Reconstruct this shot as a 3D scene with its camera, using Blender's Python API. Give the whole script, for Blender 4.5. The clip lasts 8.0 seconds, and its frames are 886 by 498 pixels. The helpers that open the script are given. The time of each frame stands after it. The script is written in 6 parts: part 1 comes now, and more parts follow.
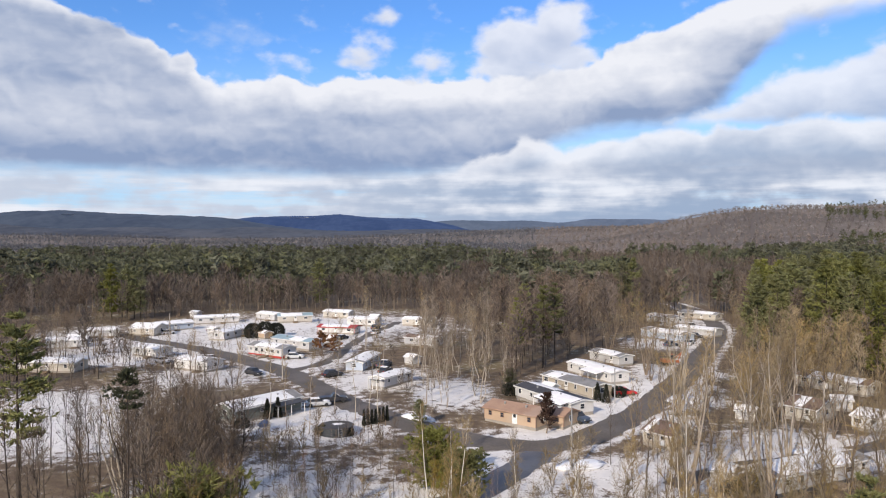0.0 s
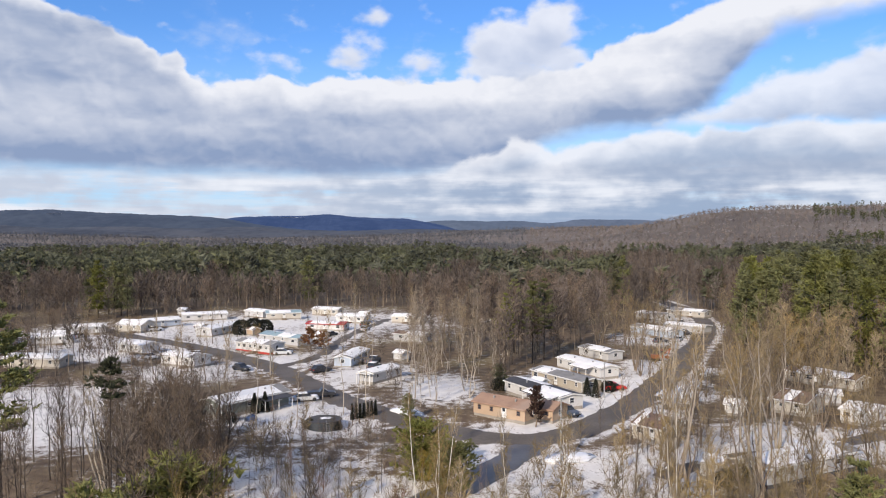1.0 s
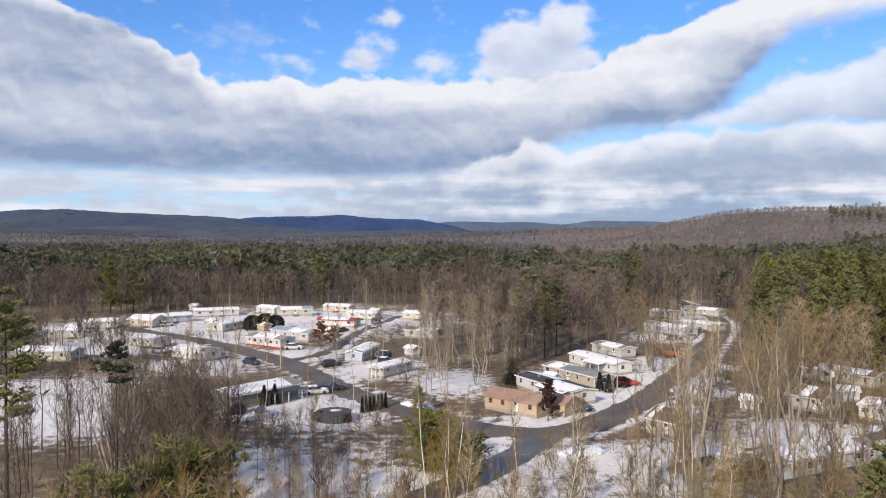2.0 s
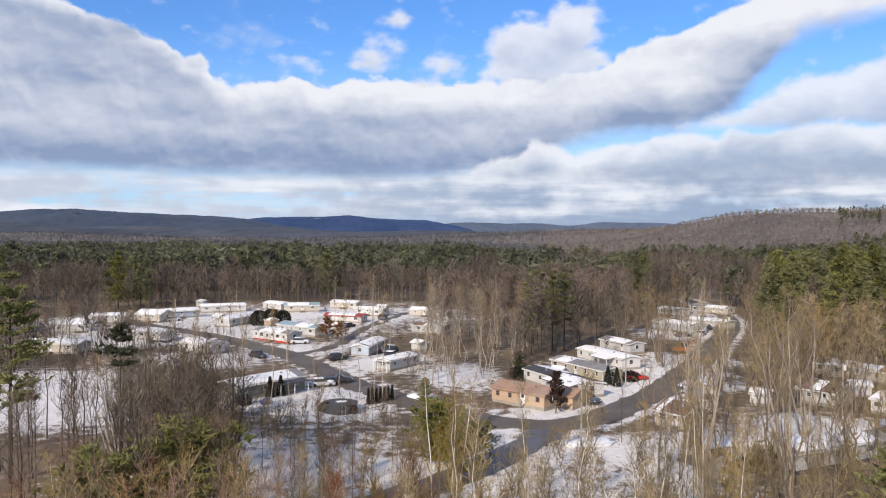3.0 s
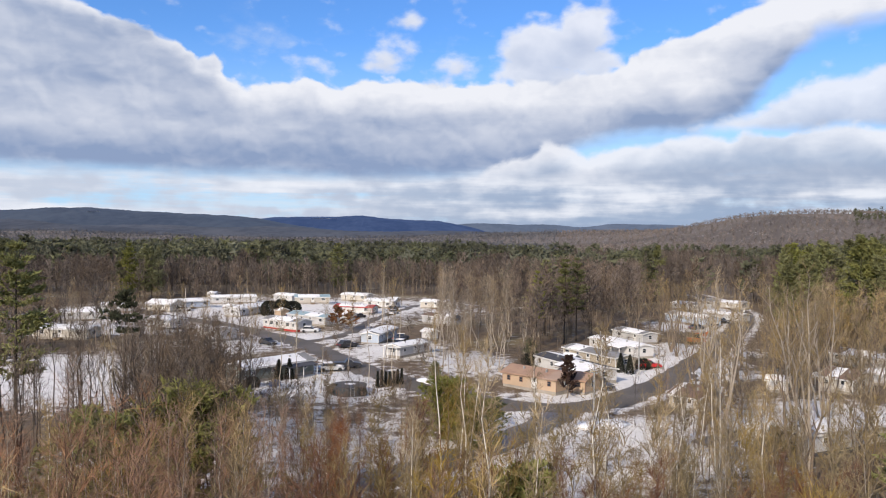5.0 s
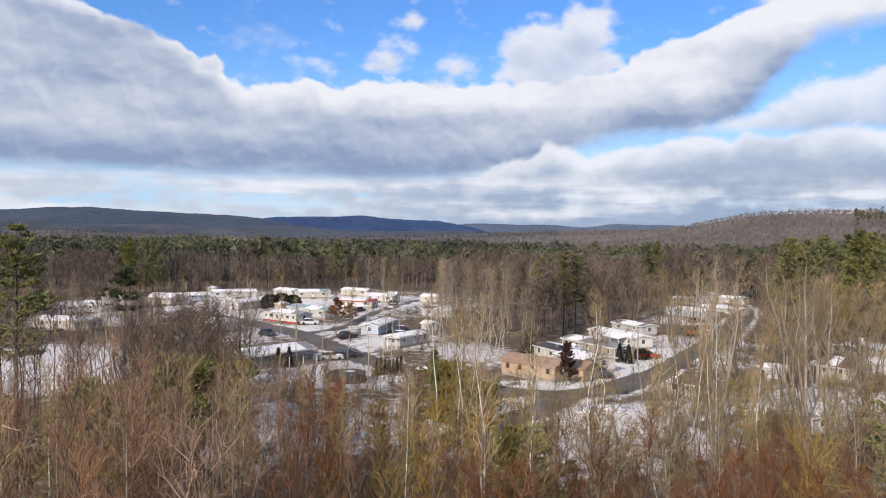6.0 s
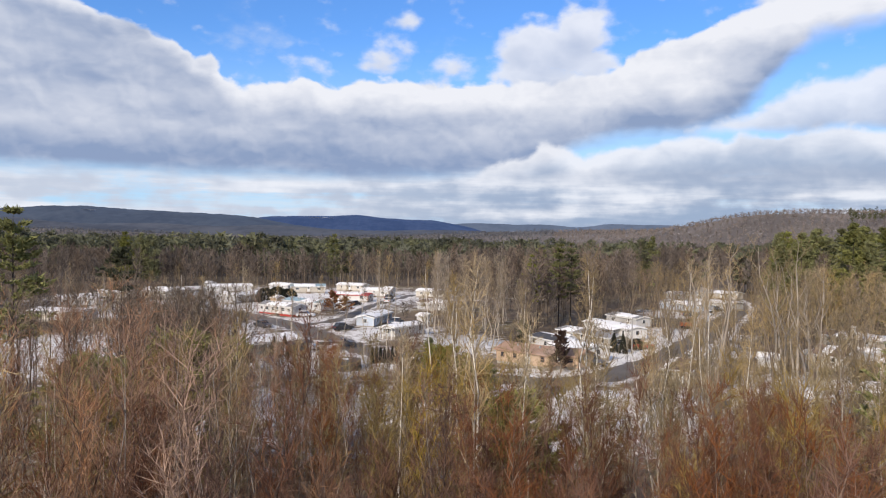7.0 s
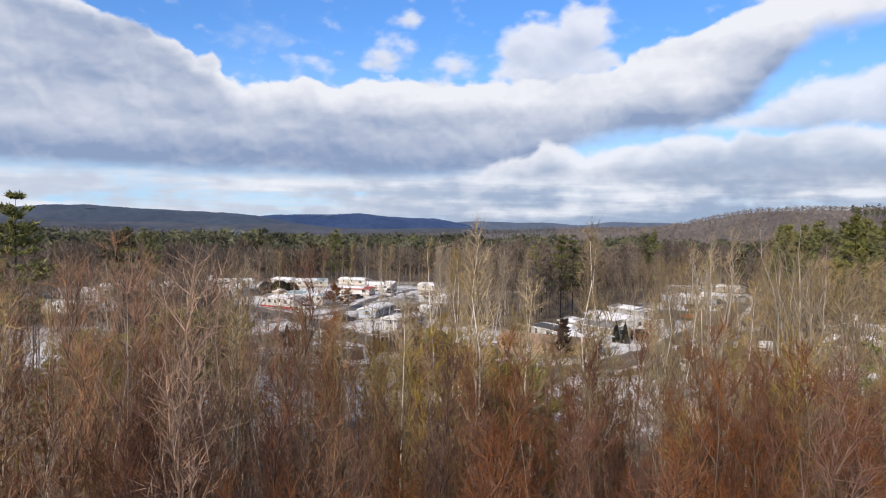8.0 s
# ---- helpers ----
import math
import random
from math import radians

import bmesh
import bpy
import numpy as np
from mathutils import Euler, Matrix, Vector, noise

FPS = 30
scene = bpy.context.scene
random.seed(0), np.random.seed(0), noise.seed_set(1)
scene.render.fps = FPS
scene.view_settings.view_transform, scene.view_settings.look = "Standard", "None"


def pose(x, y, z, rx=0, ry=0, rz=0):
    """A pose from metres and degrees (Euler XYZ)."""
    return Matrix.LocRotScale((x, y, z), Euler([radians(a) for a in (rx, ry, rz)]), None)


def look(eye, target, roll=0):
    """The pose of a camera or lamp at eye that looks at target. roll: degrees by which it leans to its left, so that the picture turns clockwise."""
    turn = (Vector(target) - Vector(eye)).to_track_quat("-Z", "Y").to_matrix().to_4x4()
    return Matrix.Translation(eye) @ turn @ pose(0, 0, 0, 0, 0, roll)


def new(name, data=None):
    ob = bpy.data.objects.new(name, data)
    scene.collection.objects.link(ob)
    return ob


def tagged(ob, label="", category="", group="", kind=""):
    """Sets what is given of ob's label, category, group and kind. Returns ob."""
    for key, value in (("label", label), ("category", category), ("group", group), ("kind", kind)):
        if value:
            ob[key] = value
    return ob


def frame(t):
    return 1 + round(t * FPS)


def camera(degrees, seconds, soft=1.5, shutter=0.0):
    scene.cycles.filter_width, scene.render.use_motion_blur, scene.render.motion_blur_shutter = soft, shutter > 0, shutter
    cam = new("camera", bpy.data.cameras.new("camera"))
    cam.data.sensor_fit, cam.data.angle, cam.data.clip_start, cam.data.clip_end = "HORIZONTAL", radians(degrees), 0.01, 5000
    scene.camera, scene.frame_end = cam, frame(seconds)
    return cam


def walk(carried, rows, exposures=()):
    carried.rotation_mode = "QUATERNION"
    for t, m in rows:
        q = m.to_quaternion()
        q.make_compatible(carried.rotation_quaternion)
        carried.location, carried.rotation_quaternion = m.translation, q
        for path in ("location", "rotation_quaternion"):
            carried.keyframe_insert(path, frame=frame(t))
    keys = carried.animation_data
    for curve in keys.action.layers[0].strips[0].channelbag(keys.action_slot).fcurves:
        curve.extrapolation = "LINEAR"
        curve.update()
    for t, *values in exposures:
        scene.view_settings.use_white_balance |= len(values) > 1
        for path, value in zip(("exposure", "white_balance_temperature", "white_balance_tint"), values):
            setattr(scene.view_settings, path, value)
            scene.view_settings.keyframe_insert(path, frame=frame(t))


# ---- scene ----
cam = camera(60.0, 8.0, soft=1.1)
PATH = [
    (0, (-0.407, -2.541, 30.378), (-0.408, -0.542, 30.338), -0.1),
    (0.5, (-0.229, -2.225, 29.825), (-0.189, -0.226, 29.786), -0.0),
    (1, (-0.258, -1.756, 29.187), (-0.233, 0.243, 29.148), -0.0),
    (1.5, (-0.166, -1.099, 28.456), (-0.159, 0.901, 28.418), 0.1),
    (3, (-0.103, 0.235, 26.08), (-0.129, 2.235, 26.047), 0.4),
    (3.5, (-0.151, 0.745, 25.31), (-0.185, 2.745, 25.276), 0.5),
    (4, (-0.098, 1.303, 24.557), (-0.141, 3.303, 24.524), 0.5),
    (4.5, (-0.076, 1.713, 23.888), (-0.128, 3.712, 23.857), 0.6),
    (6, (0.248, 1.279, 21.259), (0.19, 3.278, 21.23), 0.8),
    (6.5, (0.321, 1.006, 20.356), (0.269, 3.005, 20.328), 0.9),
    (7, (0.365, 0.807, 19.566), (0.318, 2.807, 19.537), 0.9),
    (7.5, (0.411, 0.64, 18.7), (0.366, 2.639, 18.671), 1.0),
    (8, (0.392, 0.773, 18.129), (0.34, 2.772, 18.096), 0.8),
]
walk(cam, [(t, look(eye, target, roll)) for t, eye, target, roll in PATH])

# ---- sky, sun and exposure ----
SUN_AZ, SUN_EL = radians(207), radians(27)      # compass-style: 0 is straight ahead, clockwise
world = bpy.data.worlds.new("winter_sky")
scene.world = world
world.use_nodes = True
W = world.node_tree
W.nodes.clear()


def node(tree, kind, **kw):
    n = tree.nodes.new(kind)
    if "operation" in kw:
        n.operation = kw["operation"]
    if "use_clamp" in kw:
        n.use_clamp = kw["use_clamp"]
    if "interpolation_type" in kw:
        n.interpolation_type = kw["interpolation_type"]
    if "data_type" in kw:
        n.data_type = kw["data_type"]
    if "noise_dimensions" in kw:
        n.noise_dimensions = kw["noise_dimensions"]
    if "sky_type" in kw:
        n.sky_type = kw["sky_type"]
    if "wave_profile" in kw:
        n.wave_profile, n.bands_direction = kw["wave_profile"], kw["bands_direction"]
    if "attribute_name" in kw:
        n.attribute_name = kw["attribute_name"]
    return n


def wire(tree, a, b):
    tree.links.new(a, b)


def math_node(tree, op, a, b=None, c=None, clamp=False):
    n = node(tree, "ShaderNodeMath", operation=op, use_clamp=clamp)
    for i, v in enumerate((a, b, c)):
        if v is None:
            continue
        if isinstance(v, (int, float)):
            n.inputs[i].default_value = v
        else:
            wire(tree, v, n.inputs[i])
    return n.outputs[0]


def smooth(tree, v, lo, hi, a=0.0, b=1.0):
    n = node(tree, "ShaderNodeMapRange", interpolation_type="SMOOTHSTEP")
    wire(tree, v, n.inputs["Value"])
    for k, x in (("From Min", lo), ("From Max", hi), ("To Min", a), ("To Max", b)):
        n.inputs[k].default_value = x
    return n.outputs["Result"]


def mix_colour(tree, f, a, b):
    n = node(tree, "ShaderNodeMix", data_type="RGBA")
    for sock, v in ((n.inputs[0], f), (n.inputs[6], a), (n.inputs[7], b)):
        if isinstance(v, (int, float)):
            sock.default_value = v
        elif isinstance(v, tuple):
            sock.default_value = (*v, 1)[:4]
        else:
            wire(tree, v, sock)
    return n.outputs[2]


# The sky in azimuth and elevation (degrees), nudged by noise so that edges billow
tc = node(W, "ShaderNodeTexCoord")
sep = node(W, "ShaderNodeSeparateXYZ")
wire(W, tc.outputs["Generated"], sep.inputs[0])
azi = math_node(W, "MULTIPLY", math_node(W, "ARCTAN2", sep.outputs[0], sep.outputs[1]), 57.2958)
ele = math_node(W, "MULTIPLY", math_node(W, "ARCSINE", sep.outputs[2]), 57.2958)


def sky_noise(sx, sy, detail, rough=.55, shift=0.0):
    v = node(W, "ShaderNodeCombineXYZ")
    wire(W, math_node(W, "MULTIPLY", azi, sx), v.inputs[0])
    wire(W, math_node(W, "MULTIPLY", ele, sy), v.inputs[1])
    v.inputs[2].default_value = shift
    n = node(W, "ShaderNodeTexNoise")
    n.inputs["Scale"].default_value, n.inputs["Detail"].default_value, n.inputs["Roughness"].default_value = 1.0, detail, rough
    wire(W, v.outputs[0], n.inputs["Vector"])
    return math_node(W, "SUBTRACT", n.outputs["Fac"], .5)


def sky_puffs(sx, sy, da=0.0, de=0.0, shift=0.0):
    """Rounded heads of cumulus: high in the middle of each head, with smaller heads on it."""
    v = node(W, "ShaderNodeCombineXYZ")
    wire(W, math_node(W, "MULTIPLY_ADD", math_node(W, "MULTIPLY_ADD", bend, 3.0, azi), sx, da * sx + shift), v.inputs[0])
    wire(W, math_node(W, "MULTIPLY_ADD", math_node(W, "MULTIPLY_ADD", bend2, 2.2, ele), sy, de * sy + shift), v.inputs[1])
    n = node(W, "ShaderNodeTexVoronoi")
    n.voronoi_dimensions, n.feature, n.normalize = "2D", "SMOOTH_F1", True
    for k, x in (("Scale", 1.0), ("Detail", 2.5), ("Roughness", .5), ("Lacunarity", 2.2), ("Smoothness", .75)):
        n.inputs[k].default_value = x
    wire(W, v.outputs[0], n.inputs["Vector"])
    return math_node(W, "SUBTRACT", .5, n.outputs["Distance"])


bend, bend2, fluff = sky_noise(.30, .42, 4, .5), sky_noise(.30, .42, 4, .5, 7.3), sky_noise(.55, .85, 5, .46, 3.1)
billow, veil = sky_noise(.16, .26, 5, .5, 2.2), sky_noise(.10, .22, 5, .55, 21.0)
rolls, streaks = sky_noise(.060, .42, 5, .5, 11.0), sky_noise(.055, .60, 6, .55, 13.0)
haze_streak, high = sky_noise(.10, .8, 7, .6, 5.0), sky_noise(.055, .09, 6, .55, 9.0)
heads = sky_puffs(.26, .36)
# the same heads a little higher up: where they fall away upward, the head faces the light
facing = math_node(W, "SUBTRACT", heads, sky_puffs(.26, .36, .25, .55))
small_heads = sky_puffs(.62, .85, shift=4.0)
az_w = math_node(W, "MULTIPLY_ADD", bend, 1.6, azi)
bulge = math_node(W, "ADD", math_node(W, "MULTIPLY", heads, 1.5), math_node(W, "MULTIPLY_ADD", fluff, .9, math_node(W, "MULTIPLY", small_heads, .8)))
el_f = math_node(W, "ADD", math_node(W, "MULTIPLY_ADD", rolls, 1.5, ele), math_node(W, "MULTIPLY", fluff, .7))


def profile(stops):
    """A line through (azimuth, elevation) stops, as a ramp."""
    n = node(W, "ShaderNodeValToRGB")
    r = n.color_ramp
    r.interpolation = "LINEAR"
    r.elements[0].position, r.elements[1].position = 0.0, 1.0
    for a, e in stops[1:-1]:
        r.elements.new((a + 40) / 80)
    for el, (a, e) in zip(r.elements, stops):
        el.color = (e / 25, e / 25, e / 25, 1)
    wire(W, math_node(W, "MULTIPLY_ADD", az_w, 1 / 80, .5, clamp=True), n.inputs[0])
    return math_node(W, "MULTIPLY", n.outputs[0], 25)


def cloud_bank(top, low, soft_top, soft_low, depth, base, puffy=1.0):
    """A bank of cloud between two lines: its cover, and how far its face lies in its own shade, which deepens from the crown down to the flat base."""
    t = math_node(W, "ADD", math_node(W, "SUBTRACT", profile(top), ele), math_node(W, "MULTIPLY", bulge, puffy))
    b = math_node(W, "SUBTRACT", el_f, profile(low))
    cover = math_node(W, "MULTIPLY", smooth(W, t, 0, soft_top), smooth(W, b, -.5 * soft_low, .7 * soft_low))
    face = smooth(W, math_node(W, "DIVIDE", math_node(W, "MULTIPLY_ADD", billow, 2.4, t), profile(depth)), .05, 1.0)
    under = smooth(W, math_node(W, "MULTIPLY_ADD", billow, 2.0, b), base, .15 * base)
    dark = math_node(W, "MULTIPLY", face, math_node(W, "MULTIPLY_ADD", under, .36, .62))
    dark = math_node(W, "ADD", dark, math_node(W, "MULTIPLY_ADD", facing, -.85, math_node(W, "MULTIPLY_ADD", fluff, .16, math_node(W, "MULTIPLY_ADD", rolls, .8, math_node(W, "MULTIPLY", billow, .55)))), clamp=True)
    return cover, dark


BANKS = [
    cloud_bank([(-40, 16.5), (-30, 15.6), (-27.4, 15.1), (-25.7, 14.2), (-23.3, 13.9), (-21.3, 13.4), (-20.2, 12.5), (-19.4, 11.9), (-18.5, 12.2), (-17.7, 11.2), (-16.4, 10.4), (-14.2, 10.7), (-11.8, 11.1), (-9.4, 10.6), (-7.7, 11.4), (-4, 11.3),
                (-1, 11.0), (4.9, 11.0), (9, 11.3), (10.7, 11.9), (12.7, 13.1), (14.7, 13.8), (17, 14.0), (18.6, 14.9), (20.1, 15.6), (21.9, 16.3), (30, 16.6), (40, 17)],
               [(-40, 4.2), (-25, 4.3), (-19.6, 4.2), (-12.6, 4.3), (-7.7, 4.1), (-3.5, 4.3), (.7, 4.4), (4, 4.6), (6.1, 5.4), (8.2, 6.6), (11.5, 7.5), (13.9, 7.5), (16.3, 7.6), (18.6, 8.3), (20.1, 9.2), (21.2, 10.5), (22.6, 12.2), (24, 13.6), (27.8, 14.0), (30, 14.4), (40, 15)],
               .45, 1.4, [(-40, 1.7), (-24, 1.6), (-19, 2.0), (-14, 4.0), (-6, 4.2), (2, 4.4), (8, 5.0), (12, 6.0), (40, 6.5)], 3.6),
    cloud_bank([(-40, 0), (13, 0), (16, 7.6), (20.0, 8.6), (22.4, 9.9), (24.4, 10.7), (26.5, 10.7), (27.8, 11.1), (29.4, 11.6), (31.6, 12.0), (40, 12)], [(-40, 7.6), (18.9, 7.7), (21.9, 7.6), (26.1, 7.7), (30, 7.4), (40, 7.4)], .9, .8, [(-40, 4.5), (40, 4.5)], 2.4),
    cloud_bank([(-40, 0), (-2, 2), (1.5, 5.0), (4.9, 6.1), (6.1, 6.8), (7.4, 6.7), (9, 6.1), (11.5, 6.5), (13.1, 6.7), (16.3, 7.2), (18.6, 6.9), (19.7, 7.4), (22.3, 7.0), (24.4, 7.4), (25.4, 7.8), (26.6, 7.8), (28.1, 7.3), (40, 7.3)],
               [(-40, 3.6), (1.5, 4.2), (9, 4.0), (40, 3.4)], .6, 1.6, [(-40, 2.4), (12, 2.4), (19, 2.0), (40, 2.2)], 3.4, .75),
]
# loose cumulus: azimuth, elevation, half width, half height, weight
PUFFS = [(6.6, 13.6, 3.2, 2.4, 1.6), (8.4, 14.6, 2.4, 2.0, 1.6), (4.4, 13.7, 1.8, 1.7, 1.4), (5.6, 12.0, 3.6, 1.8, 1.5), (-6.1, 12.9, 2.3, 1.2, .66), (-4.9, 13.7, 1.8, 1.2, .66), (-4.3, 15.6, 1.5, 1.0, .60), (-11.9, 12.2, 1.9, .9, .54), (-.9, 12.4, 2.2, 1.2, .62),
         (9.4, 12.6, 2.0, 1.8, 1.2), (26.5, 15.6, 4.5, 1.1, 1.3), (22.5, 16.4, 2.5, 1.2, 1.2), (20, 34, 14, 6, .85), (-35, 38, 16, 6, .85), (70, 45, 18, 8, .85), (-110, 50, 18, 9, .8), (110, 30, 25, 7, .85)]
wv = node(W, "ShaderNodeCombineXYZ")
wire(W, math_node(W, "MULTIPLY_ADD", bend, 1.2, azi), wv.inputs[0])
wire(W, math_node(W, "MULTIPLY_ADD", bend2, 1.0, ele), wv.inputs[1])
puff_d = puff_s = None
for az, el, w, h, k in PUFFS:
    sub = node(W, "ShaderNodeVectorMath", operation="SUBTRACT")
    wire(W, wv.outputs[0], sub.inputs[0])
    sub.inputs[1].default_value = (az, el, 0)
    mul = node(W, "ShaderNodeVectorMath", operation="MULTIPLY")
    wire(W, sub.outputs[0], mul.inputs[0])
    mul.inputs[1].default_value = (1 / w, 1 / h, 0)
    ln = node(W, "ShaderNodeVectorMath", operation="LENGTH")
    wire(W, mul.outputs[0], ln.inputs[0])
    sp = node(W, "ShaderNodeSeparateXYZ")
    wire(W, mul.outputs[0], sp.inputs[0])
    one = smooth(W, ln.outputs["Value"], .0, 1.5, k, 0.0)
    sh = math_node(W, "MULTIPLY", one, smooth(W, sp.outputs[1], .75, -.9))
    puff_d = one if puff_d is None else math_node(W, "MAXIMUM", puff_d, one)
    puff_s = sh if puff_s is None else math_node(W, "MAXIMUM", puff_s, sh)
puff_cover = smooth(W, math_node(W, "ADD", puff_d, math_node(W, "MULTIPLY_ADD", fluff, 1.8, math_node(W, "MULTIPLY", small_heads, .4))), .20, 1.0)

sky = node(W, "ShaderNodeTexSky", sky_type="NISHITA")
sky.sun_disc, sky.sun_elevation, sky.sun_rotation = False, SUN_EL, SUN_AZ
sky.air_density, sky.dust_density, sky.ozone_density = 1.0, .2, 2.0
SKY = .115
tint = node(W, "ShaderNodeVectorMath", operation="MULTIPLY")
wire(W, sky.outputs[0], tint.inputs[0])
tint.inputs[1].default_value = (.60 * SKY, .96 * SKY, 1.48 * SKY)
LIT, GREY = (.865, .88, .945), (.275, .36, .55)
PALE = (.50, .71, .95)
col = mix_colour(W, smooth(W, ele, 15.0, 3.0, 0.0, .8), tint.outputs[0], PALE)
# thin veils between the loose clouds
col = mix_colour(W, math_node(W, "MULTIPLY", smooth(W, math_node(W, "MULTIPLY_ADD", fluff, .35, veil), .02, .22, 0, .45), smooth(W, ele, 17.0, 12.5)), col, (.72, .78, .90))
col = mix_colour(W, math_node(W, "MULTIPLY", smooth(W, haze_streak, -.10, .12), smooth(W, ele, 7.0, 3.0, 0, .5)), col, (.74, .79, .87))
# unseen cloud overhead, added to whiten and brighten the fill light
col = mix_colour(W, math_node(W, "MULTIPLY", smooth(W, math_node(W, "MULTIPLY_ADD", fluff, .25, high), -.06, .12), smooth(W, ele, 19.0, 27.0)), col, (.62, .64, .69))
puff_dark = math_node(W, "ADD", math_node(W, "MULTIPLY", puff_s, .42), math_node(W, "MULTIPLY_ADD", facing, -.5, math_node(W, "MULTIPLY", fluff, .25)), clamp=True)
col = mix_colour(W, math_node(W, "MULTIPLY", puff_cover, .90), col, mix_colour(W, puff_dark, LIT, GREY))
for k in (0, 1):
    c, dark = BANKS[k]
    col = mix_colour(W, math_node(W, "MULTIPLY", c, (1, .88)[k]), col, mix_colour(W, math_node(W, "MULTIPLY", dark, (1, .7)[k]), LIT, GREY))
# layered low cloud: broken on one side, nearly closed on the other, streaked with its own shade
low_top = profile([(-40, 4.6), (-20, 4.5), (-5, 4.9), (2, 5.4), (12, 5.6), (40, 5.6)])
low_t = math_node(W, "SUBTRACT", low_top, el_f)
broken = profile([(-40, 14.5), (-14, 15), (-4, 17), (4, 19), (40, 20)])
low_c = math_node(W, "MULTIPLY", smooth(W, math_node(W, "MULTIPLY_ADD", fluff, 1.2, low_t), 0, 1.0), smooth(W, math_node(W, "ADD", math_node(W, "MULTIPLY_ADD", fluff, .3, streaks), math_node(W, "MULTIPLY_ADD", broken, .025, -.33)), -.10, .06))
low_s = math_node(W, "MULTIPLY", smooth(W, math_node(W, "MULTIPLY_ADD", fluff, .35, math_node(W, "ADD", rolls, math_node(W, "MULTIPLY", streaks, -.6))), -.20, .10), smooth(W, azi, -18, 8, .55, 1.0))
col = mix_colour(W, math_node(W, "MULTIPLY", low_c, .93), col, mix_colour(W, low_s, LIT, (.33, .415, .58)))
c, dark = BANKS[2]
col = mix_colour(W, math_node(W, "MULTIPLY", c, .92), col, mix_colour(W, math_node(W, "MULTIPLY", dark, .9), LIT, (.33, .415, .58)))
bg = node(W, "ShaderNodeBackground")
wire(W, col, bg.inputs["Color"])
bg.inputs["Strength"].default_value = 1.0
wo = node(W, "ShaderNodeOutputWorld")
wire(W, bg.outputs[0], wo.inputs[0])

sun_data = bpy.data.lights.new("sun", "SUN")
sun_data.energy, sun_data.angle, sun_data.color = 5.0, radians(.6), (1.0, .87, .73)
sun = new("sun", sun_data)
to_sun = Vector((math.sin(SUN_AZ) * math.cos(SUN_EL), math.cos(SUN_AZ) * math.cos(SUN_EL), math.sin(SUN_EL)))
sun.matrix_world = look(to_sun * 300, (0, 0, 0))
scene.view_settings.exposure = 0.0

# ---- materials ----
def material(name, a, b, rough=.8, scale=3.0, bump=.0, fine=14.0, metal=0.0, stain=None, stain_amount=.35, per_object=.0, island=.0, tone=.0, coords="Object"):
    """Two tones mixed at a coarse and a fine scale, with optional stains, bump and piece-to-piece variation."""
    m = bpy.data.materials.new(name)
    m.use_nodes = True
    t = m.node_tree
    p = t.nodes["Principled BSDF"]
    tcn = node(t, "ShaderNodeTexCoord")
    n1, n2 = node(t, "ShaderNodeTexNoise"), node(t, "ShaderNodeTexNoise")
    for n, s in ((n1, scale), (n2, fine)):
        n.inputs["Scale"].default_value, n.inputs["Detail"].default_value = s, 5
        wire(t, tcn.outputs[coords], n.inputs["Vector"])
    f = math_node(t, "ADD", math_node(t, "MULTIPLY", n1.outputs["Fac"], .6), math_node(t, "MULTIPLY", n2.outputs["Fac"], .4))
    c = mix_colour(t, smooth(t, f, .35, .65), a, b)
    if stain:
        n3 = node(t, "ShaderNodeTexNoise")
        n3.inputs["Scale"].default_value, n3.inputs["Detail"].default_value = scale * .37, 7
        wire(t, tcn.outputs[coords], n3.inputs["Vector"])
        c = mix_colour(t, smooth(t, n3.outputs["Fac"], .52, .7, 0, stain_amount), c, stain)
    if per_object or island:
        if per_object:
            r = node(t, "ShaderNodeObjectInfo").outputs["Random"]
        else:
            r = node(t, "ShaderNodeNewGeometry").outputs["Random Per Island"]
        k = per_object or island
        hsv = node(t, "ShaderNodeHueSaturation")
        wire(t, c, hsv.inputs["Color"])
        wire(t, math_node(t, "MULTIPLY_ADD", r, 2 * k, 1 - k), hsv.inputs["Value"])
        wire(t, math_node(t, "MULTIPLY_ADD", r, .05 * k, .5 - .025 * k), hsv.inputs["Hue"])
        c = hsv.outputs[0]
    if tone:   # from tree to tree: joined stands carry a value a tree, single trees their own random
        v = math_node(t, "FRACT", math_node(t, "ADD", node(t, "ShaderNodeAttribute", attribute_name="tree_tone").outputs["Fac"], node(t, "ShaderNodeObjectInfo").outputs["Random"]))
        hsv = node(t, "ShaderNodeHueSaturation")
        wire(t, c, hsv.inputs["Color"])
        wire(t, math_node(t, "MULTIPLY_ADD", v, 2 * tone, 1 - tone), hsv.inputs["Value"])
        wire(t, math_node(t, "MULTIPLY_ADD", math_node(t, "FRACT", math_node(t, "MULTIPLY", v, 7.3)), .5, .75), hsv.inputs["Saturation"])
        c = hsv.outputs[0]
    wire(t, c, p.inputs["Base Color"])
    p.inputs["Roughness"].default_value, p.inputs["Metallic"].default_value = rough, metal
    p.inputs["Specular IOR Level"].default_value = .3
    if bump:
        bn = node(t, "ShaderNodeBump")
        bn.inputs["Strength"].default_value, bn.inputs["Distance"].default_value = bump, .05
        wire(t, f, bn.inputs["Height"])
        wire(t, bn.outputs[0], p.inputs["Normal"])
    return m


